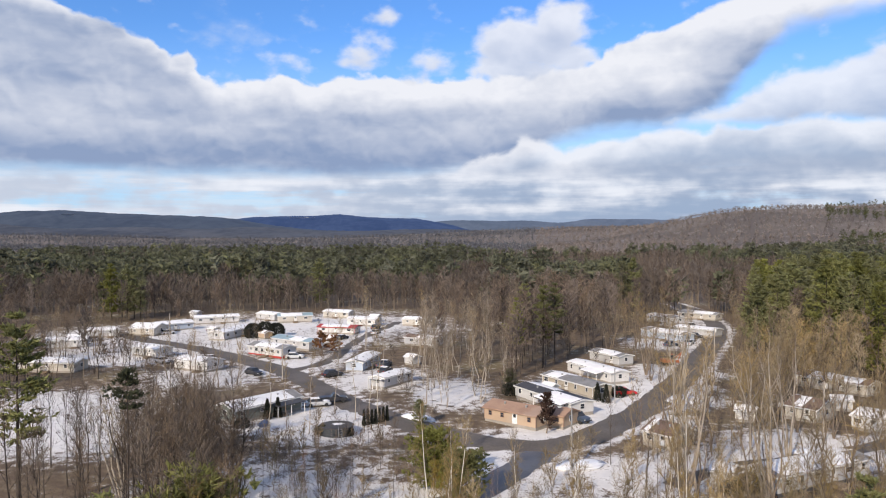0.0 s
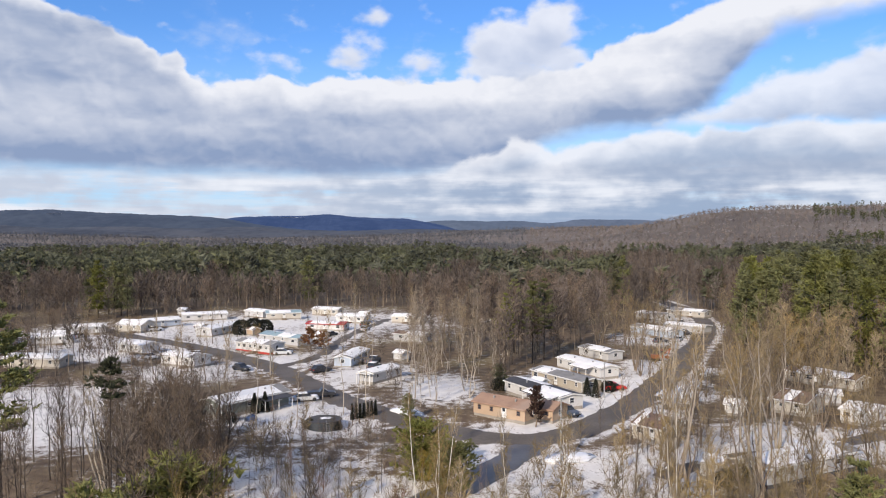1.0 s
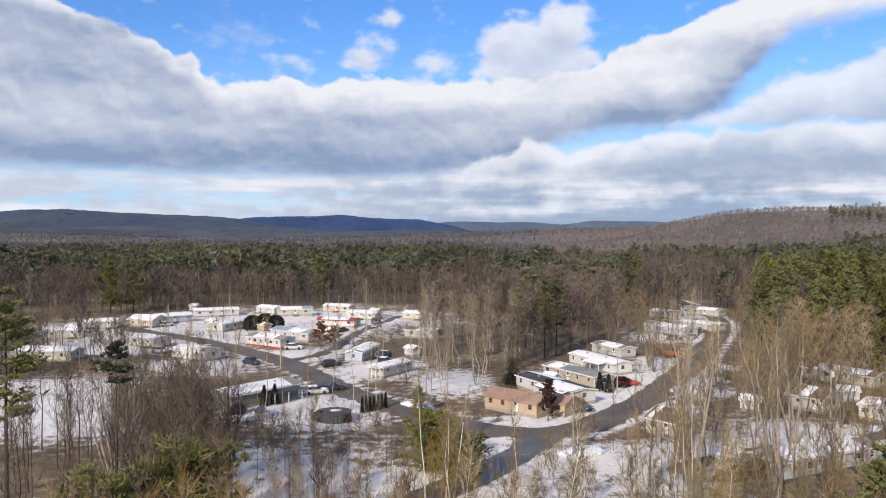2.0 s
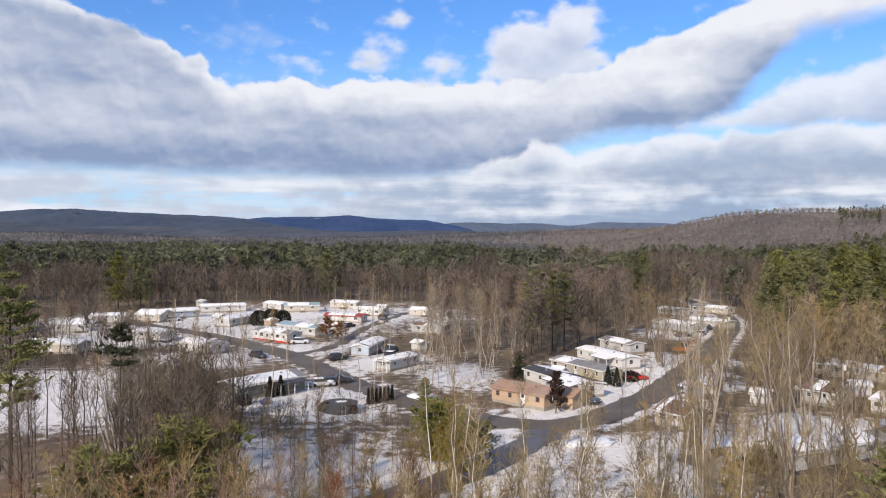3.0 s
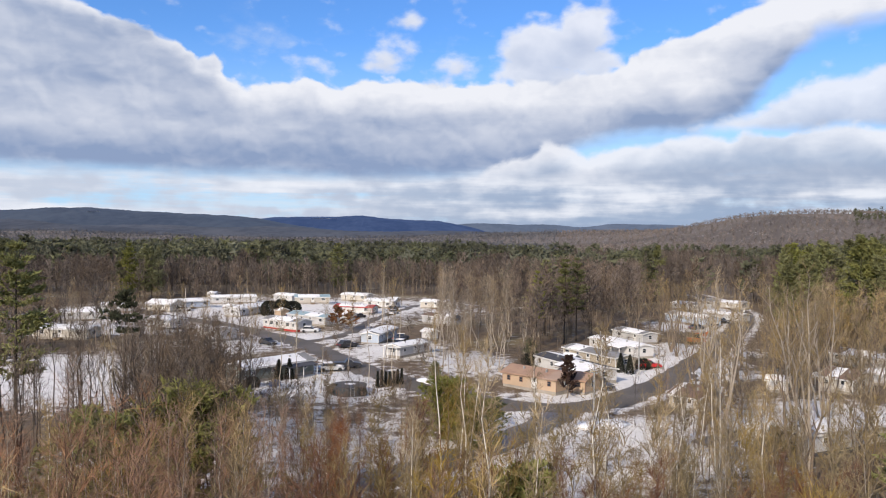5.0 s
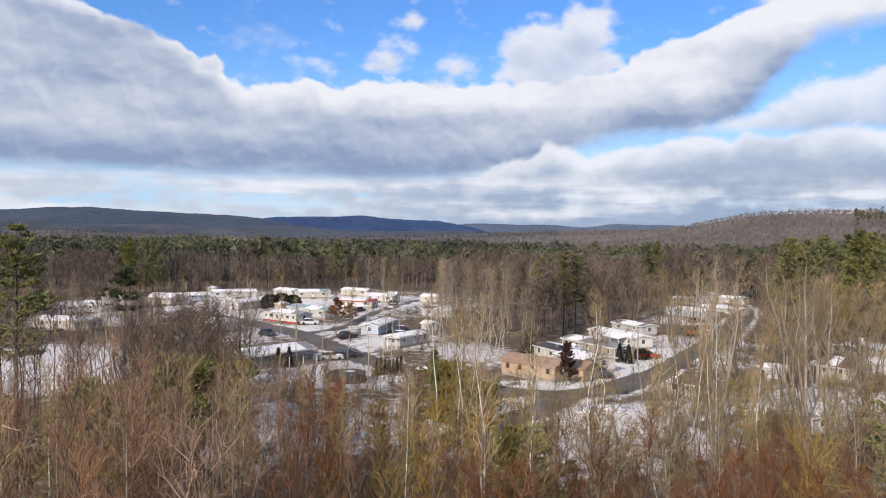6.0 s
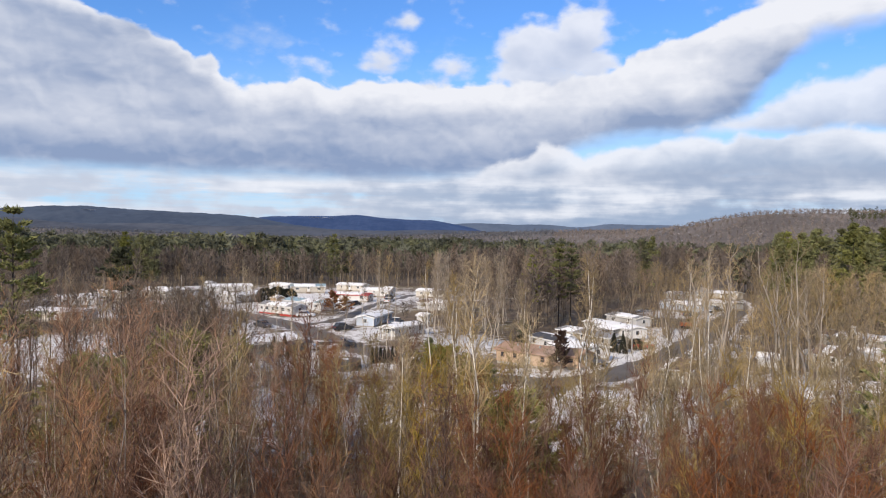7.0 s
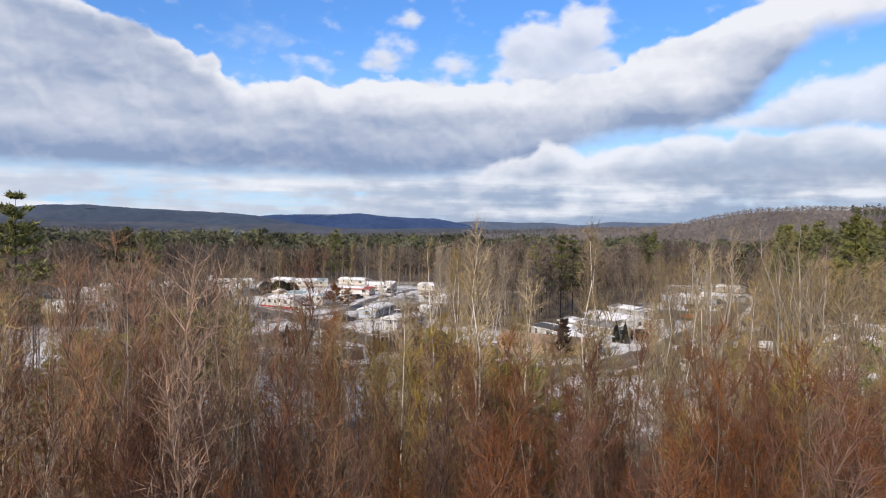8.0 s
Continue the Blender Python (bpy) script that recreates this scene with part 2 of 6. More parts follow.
def siding(name, colour, dirt=(.35, .31, .26), lap=5.0, vertical=False):
    """Lapped metal or vinyl siding with fine relief lines and grime."""
    m = material(name, colour, tuple(c * .9 for c in colour), .55, .8, 0, 9, stain=dirt, stain_amount=.35)
    t = m.node_tree
    tcn = node(t, "ShaderNodeTexCoord")
    wv = node(t, "ShaderNodeTexWave", wave_profile="SAW", bands_direction="X" if vertical else "Z")
    wv.inputs["Scale"].default_value = lap * .5
    wire(t, tcn.outputs["Object"], wv.inputs["Vector"])
    bn = node(t, "ShaderNodeBump")
    bn.inputs["Strength"].default_value, bn.inputs["Distance"].default_value = .6, .02
    wire(t, wv.outputs["Fac"], bn.inputs["Height"])
    wire(t, bn.outputs[0], t.nodes["Principled BSDF"].inputs["Normal"])
    return m


def glass(name):
    m = bpy.data.materials.new(name)
    m.use_nodes = True
    p = m.node_tree.nodes["Principled BSDF"]
    p.inputs["Base Color"].default_value = (.03, .035, .045, 1)
    p.inputs["Roughness"].default_value, p.inputs["IOR"].default_value = .06, 1.5
    return m


M = {
    "snow": material("snow", (.82, .84, .88), (.74, .76, .80), .7, .6, .5, 5, stain=(.52, .47, .40), stain_amount=.25),
    "roof_snow": material("roof_snow", (.86, .85, .84), (.77, .76, .75), .7, .5, .4, 3),
    "asphalt": material("asphalt", (.10, .086, .073), (.15, .13, .112), .75, .12, .2, 2.5, stain=(.26, .24, .22), stain_amount=.5),
    "wet_asphalt": material("wet_asphalt", (.06, .06, .065), (.10, .10, .105), .35, .2, .2, 2.5, stain=(.3, .3, .31), stain_amount=.45),
    "bark": material("bark", (.20, .156, .115), (.11, .086, .066), .9, .5, .4, 8, per_object=.3),
    "dark_bark": material("dark_bark", (.08, .063, .05), (.048, .039, .033), .9, .5, .4, 8, per_object=.3),
    "red_bark": material("red_bark", (.16, .105, .075), (.085, .058, .044), .9, .5, .3, 8, per_object=.3),
    "pale_bark": material("pale_bark", (.40, .35, .285), (.24, .205, .165), .8, .6, .3, 6, stain=(.12, .1, .08), stain_amount=.5, per_object=.15),
    "birch_bark": material("birch_bark", (.74, .70, .62), (.58, .54, .47), .7, 1.2, .3, 7, stain=(.10, .085, .07), stain_amount=.6),
    "twig_red": material("twig_red", (.155, .068, .036), (.094, .042, .024), .85, .15, 0, 2, island=0.3, tone=0.3),
    "twig_tan": material("twig_tan", (.29, .22, .122), (.18, .137, .077), .85, .08, 0, 1, island=0.3, tone=0.35),
    "twig_pale": material("twig_pale", (.27, .218, .155), (.17, .138, .10), .85, .08, 0, 1, island=.3, tone=.3),
    "twig_olive": material("twig_olive", (.245, .18, .070), (.150, .110, .045), .85, .1, 0, 1, island=0.3, tone=0.3),
    "twig_dark": material("twig_dark", (.145, .11, .08), (.085, .066, .05), .85, .1, 0, 1, island=0.3, tone=0.35),
    "needles": material("needles", (.24, .24, .096), (.168, .172, .07), .75, .12, 0, 1.5, island=0.35, tone=0.28),
    "needles_bright": material("needles_bright", (.29, .285, .098), (.20, .20, .072), .75, .12, 0, 1.5, island=.35, tone=.2),
    "needles_dark": material("needles_dark", (.10, .108, .046), (.065, .072, .034), .75, .12, 0, 1.5, island=0.35, tone=0.3),
    "dead_leaves": material("dead_leaves", (.30, .14, .065), (.19, .095, .048), .8, .3, 0, 3, island=.5),
    "far_bare": material("far_bare", (.150, .120, .098), (.102, .083, .069), .9, .012, 0, .2, island=0.15, tone=0.42),
    # far pines: blue-grey added to the green to imitate haze
    "far_green_haze": material("far_green_haze", (.145, .148, .090), (.105, .110, .070), .9, .012, 0, .2, island=0.18, tone=0.42),
    # the two hill forests: grey and blue mixed into the colour as distance haze
    "hill_bare_haze": material("hill_bare_haze", (.205, .172, .150), (.140, .118, .106), .9, .010, 0, .06, island=0.07, tone=0.35),
    "hill_haze": material("hill_haze", (.120, .122, .132), (.078, .082, .094), .9, .010, 0, .06, island=.07, tone=.3),
    "shrub_dark": material("shrub_dark", (.030, .032, .022), (.018, .02, .014), .8, .5, 0, 4, island=.4),
    "twig_stand": material("twig_stand", (.205, .162, .128), (.135, .107, .087), .85, .03, 0, .5, island=0.25, tone=0.42),
    "maroon_leaves": material("maroon_leaves", (.062, .034, .026), (.04, .023, .018), .8, .3, 0, 3, island=.5),
    "twig_rose": material("twig_rose", (.28, .168, .108), (.175, .103, .068), .85, .15, 0, 2, island=0.3, tone=0.3),
    "glass": glass("glass"),
    "white_trim": material("white_trim", (.72, .72, .7), (.62, .61, .58), .5, 2, 0, 9),
    "dark_trim": material("dark_trim", (.06, .055, .05), (.09, .08, .07), .6, 2, 0, 9),
    "red_trim": material("red_trim", (.42, .05, .04), (.32, .045, .04), .5, 2, 0, 9),
    "wood_steps": material("wood_steps", (.24, .18, .12), (.16, .12, .085), .8, 1.5, .2, 12),
    "roof_tan": material("roof_tan", (.36, .235, .165), (.28, .18, .13), .85, .5, .3, 6, stain=(.5, .45, .4), stain_amount=.2),
    "roof_brown": material("roof_brown", (.20, .135, .10), (.15, .10, .08), .85, .5, .3, 6),
    "roof_grey": material("roof_grey", (.27, .265, .26), (.20, .195, .19), .7, .5, .2, 6),
    "roof_dark": material("roof_dark", (.075, .075, .085), (.05, .05, .055), .7, .5, .2, 6),
    "roof_teal": material("roof_teal", (.30, .40, .43), (.24, .33, .36), .5, .5, .2, 6),
    "skirt": material("skirt", (.34, .31, .27), (.26, .235, .2), .8, 1, .1, 9),
    "steel": material("steel", (.42, .42, .41), (.34, .34, .33), .5, 1, 0, 8, metal=.5),
    "pole_wood": material("pole_wood", (.42, .38, .33), (.32, .29, .25), .85, 1, .2, 12),
    "red_paint": material("red_paint", (.50, .03, .035), (.44, .025, .03), .3, .5, 0, 5),
    "white_paint": material("white_paint", (.52, .53, .54), (.45, .46, .47), .35, .5, 0, 5),
    "blue_paint": material("blue_paint", (.06, .08, .12), (.05, .07, .10), .35, .5, 0, 5),
    "black_paint": material("black_paint", (.03, .03, .033), (.045, .045, .05), .35, .5, 0, 5),
    "orange_paint": material("orange_paint", (.40, .13, .05), (.30, .10, .045), .5, .5, 0, 5),
    "rubber": material("rubber", (.025, .025, .025), (.04, .04, .04), .85, 3, 0, 20),
    "tarp": material("tarp", (.04, .085, .20), (.03, .065, .15), .45, 1, .2, 4),
    "pool_cover": material("pool_cover", (.035, .04, .045), (.06, .065, .07), .6, 1, .1, 4),
}
WALLS = {
    "tan": siding("siding_tan", (.46, .34, .235)),
    "white": siding("siding_white", (.60, .59, .57)),
    "beige": siding("siding_beige", (.42, .37, .29)),
    "cream": siding("siding_cream", (.50, .465, .40)),
    "grey": siding("siding_grey", (.50, .50, .50)),
    "blue": siding("siding_blue", (.42, .48, .56)),
    "green": siding("siding_green", (.17, .19, .165)),
    "red": siding("siding_red", (.36, .10, .08)),
}


def translucent(name, amount):
    """Thin needles and leaves pass some light."""
    t = M[name].node_tree
    p, out = t.nodes["Principled BSDF"], t.nodes["Material Output"]
    tr = node(t, "ShaderNodeBsdfTranslucent")
    wire(t, p.inputs["Base Color"].links[0].from_socket, tr.inputs["Color"])
    mx = node(t, "ShaderNodeMixShader")
    mx.inputs[0].default_value = amount
    wire(t, p.outputs[0], mx.inputs[1])
    wire(t, tr.outputs[0], mx.inputs[2])
    wire(t, mx.outputs[0], out.inputs["Surface"])


for leaf, amount in (("needles", .42), ("needles_bright", .42), ("needles_dark", .25), ("far_green_haze", .4), ("far_bare", .3), ("twig_stand", .3), ("dead_leaves", .25)):
    translucent(leaf, amount)

# ---- ground, roads, hills ----
def mesh_of(name, verts, faces, mats, face_mat=None, shade=False):
    """A mesh from numpy arrays: verts (n, 3), faces (m, 3 or 4)."""
    verts, faces = np.asarray(verts, dtype=np.float32), np.asarray(faces, dtype=np.int32)
    me = bpy.data.meshes.new(name)
    k = faces.shape[1]
    me.vertices.add(len(verts))
    me.vertices.foreach_set("co", verts.ravel())
    me.loops.add(faces.size)
    me.loops.foreach_set("vertex_index", faces.ravel())
    me.polygons.add(len(faces))
    me.polygons.foreach_set("loop_start", np.arange(0, faces.size, k, dtype=np.int32))
    me.polygons.foreach_set("loop_total", np.full(len(faces), k, dtype=np.int32))
    for m in mats:
        me.materials.append(m)
    if face_mat is not None:
        me.polygons.foreach_set("material_index", np.asarray(face_mat, dtype=np.int32))
    me.polygons.foreach_set("use_smooth", np.full(len(faces), shade, dtype=bool))
    me.update(calc_edges=True)
    return me


HILLS = [  # x, y, height, half width x, half depth y
    (520, 1400, 30, 120, 280), (640, 1420, 26, 150, 300), (880, 1450, 44, 190, 330), (1200, 1550, 52, 260, 380), (230, 1900, 20, 260, 300),
    (60, 2500, 24, 500, 300), (760, 2400, 30, 420, 420), (1700, 2300, 60, 500, 600), (-1300, 2300, 26, 420, 300),
]


def wave(x, y, s, k):
    return np.sin(x * s + k) * np.cos(y * s * 1.13 + 1.7 * k) + .5 * np.sin(x * s * 2.3 + y * s * 1.9 + 2.1 * k)


def height(x, y):
    x, y = np.asarray(x, float), np.asarray(y, float)
    z = np.zeros(np.broadcast(x, y).shape)
    for hx, hy, a, sx, sy in HILLS:
        z = z + a * np.exp(-.5 * ((x - hx) / sx) ** 2 - .5 * ((y - hy) / sy) ** 2)
    far = np.clip((np.hypot(x, y) - 320) / 500, 0, 1)
    z = z * far + far * (2.5 * wave(x, y, .009, .4) + 1.0 * wave(x, y, .031, 1.0))
    return z + .10 * wave(x, y, .23, .7) + .16 * wave(x, y, .06, 2.0)


MAIN_ROAD = [(-108, 240), (-95, 226), (-85, 216.5), (-67, 201.5), (-47, 180), (-34.7, 165.5), (-26, 150.5), (-18, 135.2), (-9.3, 123.6), (-1, 114.3), (7, 108.4),
             (15.6, 107.0), (22, 112.3), (26.6, 118.6), (34.6, 130.8), (49.2, 157.2), (61.5, 183), (76, 214), (88, 246), (96, 285), (98, 330)]
BRANCH = [(13.2, 103.8), (9.6, 97.2), (5.6, 90.5), (.5, 83.6), (-5, 77.5), (-10, 73)]
LANE = [(27, 89), (37, 95.8), (48, 100.2), (63, 107.4), (80, 115.5), (104, 127)]
SIDE = [(-36, 167), (-31, 172), (-27, 186), (-26, 206), (-22, 232), (-16, 262)]


def curve_points(pts, step=1.5):
    """A smooth line through the points."""
    p = [Vector((x, y, 0)) for x, y in pts]
    p = [2 * p[0] - p[1]] + p + [2 * p[-1] - p[-2]]
    out = []
    for i in range(1, len(p) - 2):
        a, b, c, d = p[i - 1:i + 3]
        n = max(2, int((c - b).length / step))
        for k in range(n):
            t = k / n
            out.append(.5 * ((2 * b) + (c - a) * t + (2 * a - 5 * b + 4 * c - d) * t * t + (3 * b - a - 3 * c + d) * t ** 3))
    out.append(p[-2])
    return np.array([(v.x, v.y) for v in out])


ROADS = [(curve_points(MAIN_ROAD), 6.3), (curve_points(BRANCH), 5.2), (curve_points(LANE), 3.6), (curve_points(SIDE), 3.4)]


ROAD_XY = np.concatenate([line[::2] for line, w in ROADS])
ROAD_W = np.concatenate([np.full(len(line[::2]), w / 2) for line, w in ROADS])


def road_distance(x, y):
    """Metres from the nearest road's edge."""
    best = np.full(np.shape(x), 1e9)
    if best.size == 1:
        return np.reshape((np.hypot(ROAD_XY[:, 0] - np.ravel(x)[0], ROAD_XY[:, 1] - np.ravel(y)[0]) - ROAD_W).min(), (1,))
    for (rx, ry), w in zip(ROAD_XY, ROAD_W):
        best = np.minimum(best, np.hypot(x - rx, y - ry) - w)
    return best


def openness(x, y):
    """0 in the woods, 1 on open snowy lots."""
    def blob(cx, cy, rx, ry):
        return np.clip(1.6 - 1.3 * np.hypot((x - cx) / rx, (y - cy) / ry), 0, 1)
    s = np.zeros(np.shape(x))
    for b in ((-58, 111, 17, 17), (-68, 130, 20, 24), (-22, 122, 22, 15), (-36, 172, 15, 15), (-70, 222, 56, 44), (-40, 250, 54, 46), (22, 122, 16, 14), (30, 147, 16, 20),
              (40, 158, 8, 10), (60, 208, 14, 16), (84, 258, 14, 14), (48, 106, 16, 12), (45, 136, 9, 7), (6, 93, 9, 7), (-14, 160, 12, 18), (1, 142, 9, 20), (-50, 160, 18, 14), (-82, 184, 26, 16), (17, 88, 12, 10), (10, 78, 14, 14)):
        s = np.maximum(s, blob(*b))
    return s


def axis(stops):
    out = []
    for a, b, d in stops:
        out += list(np.arange(a, b, d))
    return np.array(out + [stops[-1][1]])


gx = axis([(-5000, -1800, 200), (-1800, -600, 60), (-600, -130, 22), (-130, 130, 2.0), (130, 600, 20), (600, 1800, 60), (1800, 5000, 200)])
gy = axis([(-5000, -400, 300), (-400, -20, 40), (-20, 20, 4), (20, 300, 2.0), (300, 800, 20), (800, 3000, 50), (3000, 5000, 200)])
X, Y = np.meshgrid(gx, gy)
rd = road_distance(X, Y)
bank = .28 * np.exp(-((rd - .9) / .55) ** 2) * (.6 + .5 * wave(X, Y, .7, .3))
Z = np.where(rd < 2.5, height(X, Y) * 0 + .10 * wave(X, Y, .23, .7) + .16 * wave(X, Y, .06, 2.0), height(X, Y)) + np.clip(bank, 0, 1) - np.where(rd < .2, .12, 0)
nx, ny = len(gx), len(gy)
idx = np.arange(nx * ny).reshape(ny, nx)
quads = np.stack([idx[:-1, :-1], idx[:-1, 1:], idx[1:, 1:], idx[1:, :-1]], -1).reshape(-1, 4)


def ground_material():
    m = bpy.data.materials.new("snowy_ground")
    m.use_nodes = True
    t = m.node_tree
    p = t.nodes["Principled BSDF"]
    tcn = node(t, "ShaderNodeTexCoord")
    at = node(t, "ShaderNodeAttribute", attribute_name="open_ground")
    ns = []
    for s, d in ((.045, 6), (.55, 7), (4.0, 5), (.006, 5)):
        n = node(t, "ShaderNodeTexNoise")
        n.inputs["Scale"].default_value, n.inputs["Detail"].default_value = s, d
        wire(t, tcn.outputs["Object"], n.inputs["Vector"])
        ns.append(n.outputs["Fac"])
    litter = mix_colour(t, smooth(t, ns[1], .35, .65), (.125, .088, .058), (.195, .145, .092))
    litter = mix_colour(t, smooth(t, ns[2], .45, .7, 0, .6), litter, (.10, .075, .055))
    litter = mix_colour(t, smooth(t, ns[0], .5, .68, 0, .5), litter, (.24, .20, .10))
    woods = mix_colour(t, smooth(t, ns[3], .42, .6), (.17, .145, .125), (.115, .098, .086))
    snow = mix_colour(t, smooth(t, ns[1], .3, .7), (.80, .77, .735), (.66, .635, .605))
    snow = mix_colour(t, smooth(t, ns[0], .55, .75, 0, .3), snow, (.5, .44, .36))
    sepn = node(t, "ShaderNodeSeparateXYZ")
    wire(t, tcn.outputs["Object"], sepn.inputs[0])
    rest = mix_colour(t, smooth(t, sepn.outputs[1], 280, 420), litter, woods)
    f = math_node(t, "ADD", math_node(t, "MULTIPLY", ns[1], .55), math_node(t, "MULTIPLY", ns[0], .45))
    f = math_node(t, "ADD", f, math_node(t, "MULTIPLY", at.outputs["Fac"], .27))
    cover = smooth(t, math_node(t, "ADD", f, math_node(t, "MULTIPLY", math_node(t, "SUBTRACT", ns[2], .5), .46)), .59, .735)
    wire(t, mix_colour(t, cover, rest, snow), p.inputs["Base Color"])
    p.inputs["Roughness"].default_value = .85
    p.inputs["Specular IOR Level"].default_value = .2
    bn = node(t, "ShaderNodeBump")
    bn.inputs["Strength"].default_value, bn.inputs["Distance"].default_value = .5, .12
    wire(t, math_node(t, "ADD", ns[1], math_node(t, "MULTIPLY", ns[2], .4)), bn.inputs["Height"])
    wire(t, bn.outputs[0], p.inputs["Normal"])
    return m


me = mesh_of("ground", np.stack([X, Y, Z], -1).reshape(-1, 3), quads, [ground_material()], shade=True)
at = me.attributes.new("open_ground", "FLOAT", "POINT")
yards = sum(np.clip(1.5 - 1.2 * np.hypot((X - cx) / 6, (Y - cy) / 7), 0, 1.0) for cx, cy in ((25, 127), (31, 139), (38, 153), (45, 168), (41, 134), (49, 149), (55, 163), (36, 121), (24, 121), (29, 131), (34, 137), (38, 145), (47, 160))) + sum(np.clip(1.5 - 1.2 * np.hypot((X - cx) / 4, (Y - cy) / 5), 0, 1.1) for cx, cy in ((5.5, 98.5), (2.5, 94), (-1, 89.5), (-5, 85))) + np.clip(1.5 - 1.2 * np.hypot((X - 14.5) / 10, (Y - 113.5) / 6), 0, 1.2) + np.clip(1.5 - 1.2 * np.hypot((X + 58) / 16, (Y - 111) / 15), 0, 1.2) + np.clip(1.5 - 1.2 * np.hypot((X + 68) / 17, (Y - 131) / 19), 0, 1.1) + np.clip(1.4 - 1.2 * np.hypot((X + 21) / 20, (Y - 86) / 26), 0, .95) + np.clip(1.5 - 1.2 * np.hypot((X + 17) / 13, (Y - 117) / 9), 0, 1.1) + np.clip(1.5 - 1.2 * np.hypot((X - 18) / 17, (Y - 88) / 16), 0, .95) + np.clip(1.5 - 1.2 * np.hypot((X - 47) / 22, (Y - 101) / 12), 0, .9)
open_value = np.maximum(openness(X, Y) * .92, np.clip(1 - np.abs(rd - 1) / 1.8, 0, 1) * 1.1)
at.data.foreach_set("value", (np.maximum(open_value, yards) * (Y < 330)).astype(np.float32).ravel())
ground = tagged(new("ground", me), "snow-patched winter ground with brown leaf litter", "ground", kind="structure")


def road(name, line, w, mat, label):
    """A ribbon of asphalt a little above its bed, with a ragged edge and crown."""
    d = np.gradient(line, axis=0)
    d /= np.linalg.norm(d, axis=1)[:, None]
    nrm = np.stack([-d[:, 1], d[:, 0]], 1)
    cols = np.array([-.5, -.42, -.2, 0, .2, .42, .5])
    vs = []
    for j, c in enumerate(cols):
        off = c * w + (np.array([random.uniform(-.35, .35) for _ in line]) if j in (0, 6) else 0)
        q = line + nrm * np.reshape(off, (-1, 1)) if np.ndim(off) else line + nrm * off
        z = .10 * wave(q[:, 0], q[:, 1], .23, .7) + .16 * wave(q[:, 0], q[:, 1], .06, 2.0) + (.03 - .10 * (abs(c) > .45) + .03 * (c == 0))
        vs.append(np.column_stack([q, z]))
    vs = np.stack(vs, 1)
    n, k = vs.shape[:2]
    ii = np.arange(n * k).reshape(n, k)
    fs = np.stack([ii[:-1, 1:], ii[:-1, :-1], ii[1:, :-1], ii[1:, 1:]], -1).reshape(-1, 4)[:, ::-1]
    return tagged(new(name, mesh_of(name, vs.reshape(-1, 3), fs, [mat], shade=True)), label, "road", kind="structure")


road("road_main", *ROADS[0], M["asphalt"], "plowed grey asphalt road with gritty snowy edges")
b_line, b_w = ROADS[1]
road("road_branch", b_line + 0, b_w, M["wet_asphalt"], "wet dark asphalt side road between snow banks")
road("road_lane", *ROADS[2], M["asphalt"], "narrow plowed asphalt lane behind a trailer")
road("road_side", *ROADS[3], M["asphalt"], "grey asphalt side street between mobile homes")
for o, dz in (("road_branch", -.012), ("road_lane", -.012), ("road_side", -.012)):
    bpy.data.objects[o].location.z = dz


def ridge(name, y0, profile, depth, colour, haze_glow, label, seed):
    """A distant wooded ridge: crest heights given at a few x, rounded flanks, rough treetops, and an even glow painted
    on as haze.
    """
    rng = np.random.default_rng(seed)
    px, pz = np.array([p[0] for p in profile], float), np.array([p[1] for p in profile], float)
    xs = np.linspace(px[0], px[-1], 420)
    zs = np.interp(xs, px, pz)
    ker = np.hanning(19)
    zs = np.convolve(np.pad(zs, 9, mode="edge"), ker / ker.sum(), "valid")
    rows = []
    for s in np.linspace(-1, 1, 27):
        shape = math.cos(s * math.pi / 2) ** .8
        rough = rng.normal(0, .55, len(xs)) * (shape > .05) + 5 * shape * wave(xs + 400 * s, np.full_like(xs, y0 + s * depth), .012, seed)
        rows.append(np.column_stack([xs, np.full_like(xs, y0 + s * depth), zs * shape + rough * (.4 + .6 * shape) - 6]))
    v = np.stack(rows)
    k, n = v.shape[:2]
    ii = np.arange(n * k).reshape(k, n)
    fs = np.stack([ii[:-1, :-1], ii[:-1, 1:], ii[1:, 1:], ii[1:, :-1]], -1).reshape(-1, 4)
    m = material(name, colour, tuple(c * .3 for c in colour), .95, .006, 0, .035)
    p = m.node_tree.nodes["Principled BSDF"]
    # bluish emission stands in for the haze before the ridge
    p.inputs["Emission Color"].default_value = (*haze_glow, 1)
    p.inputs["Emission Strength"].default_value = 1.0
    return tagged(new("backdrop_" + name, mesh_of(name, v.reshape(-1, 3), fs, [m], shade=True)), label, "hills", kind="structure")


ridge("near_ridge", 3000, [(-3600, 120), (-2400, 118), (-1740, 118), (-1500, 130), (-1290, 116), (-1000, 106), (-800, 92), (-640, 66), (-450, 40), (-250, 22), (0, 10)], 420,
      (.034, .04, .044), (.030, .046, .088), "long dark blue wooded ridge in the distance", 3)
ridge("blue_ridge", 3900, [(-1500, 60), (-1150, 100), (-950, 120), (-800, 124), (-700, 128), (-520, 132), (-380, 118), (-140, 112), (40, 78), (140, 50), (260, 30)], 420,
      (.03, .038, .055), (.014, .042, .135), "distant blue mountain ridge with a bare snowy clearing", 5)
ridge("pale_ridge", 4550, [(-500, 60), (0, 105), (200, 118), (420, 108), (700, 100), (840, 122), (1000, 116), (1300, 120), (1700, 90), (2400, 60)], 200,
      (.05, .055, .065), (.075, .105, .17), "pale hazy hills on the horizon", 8)
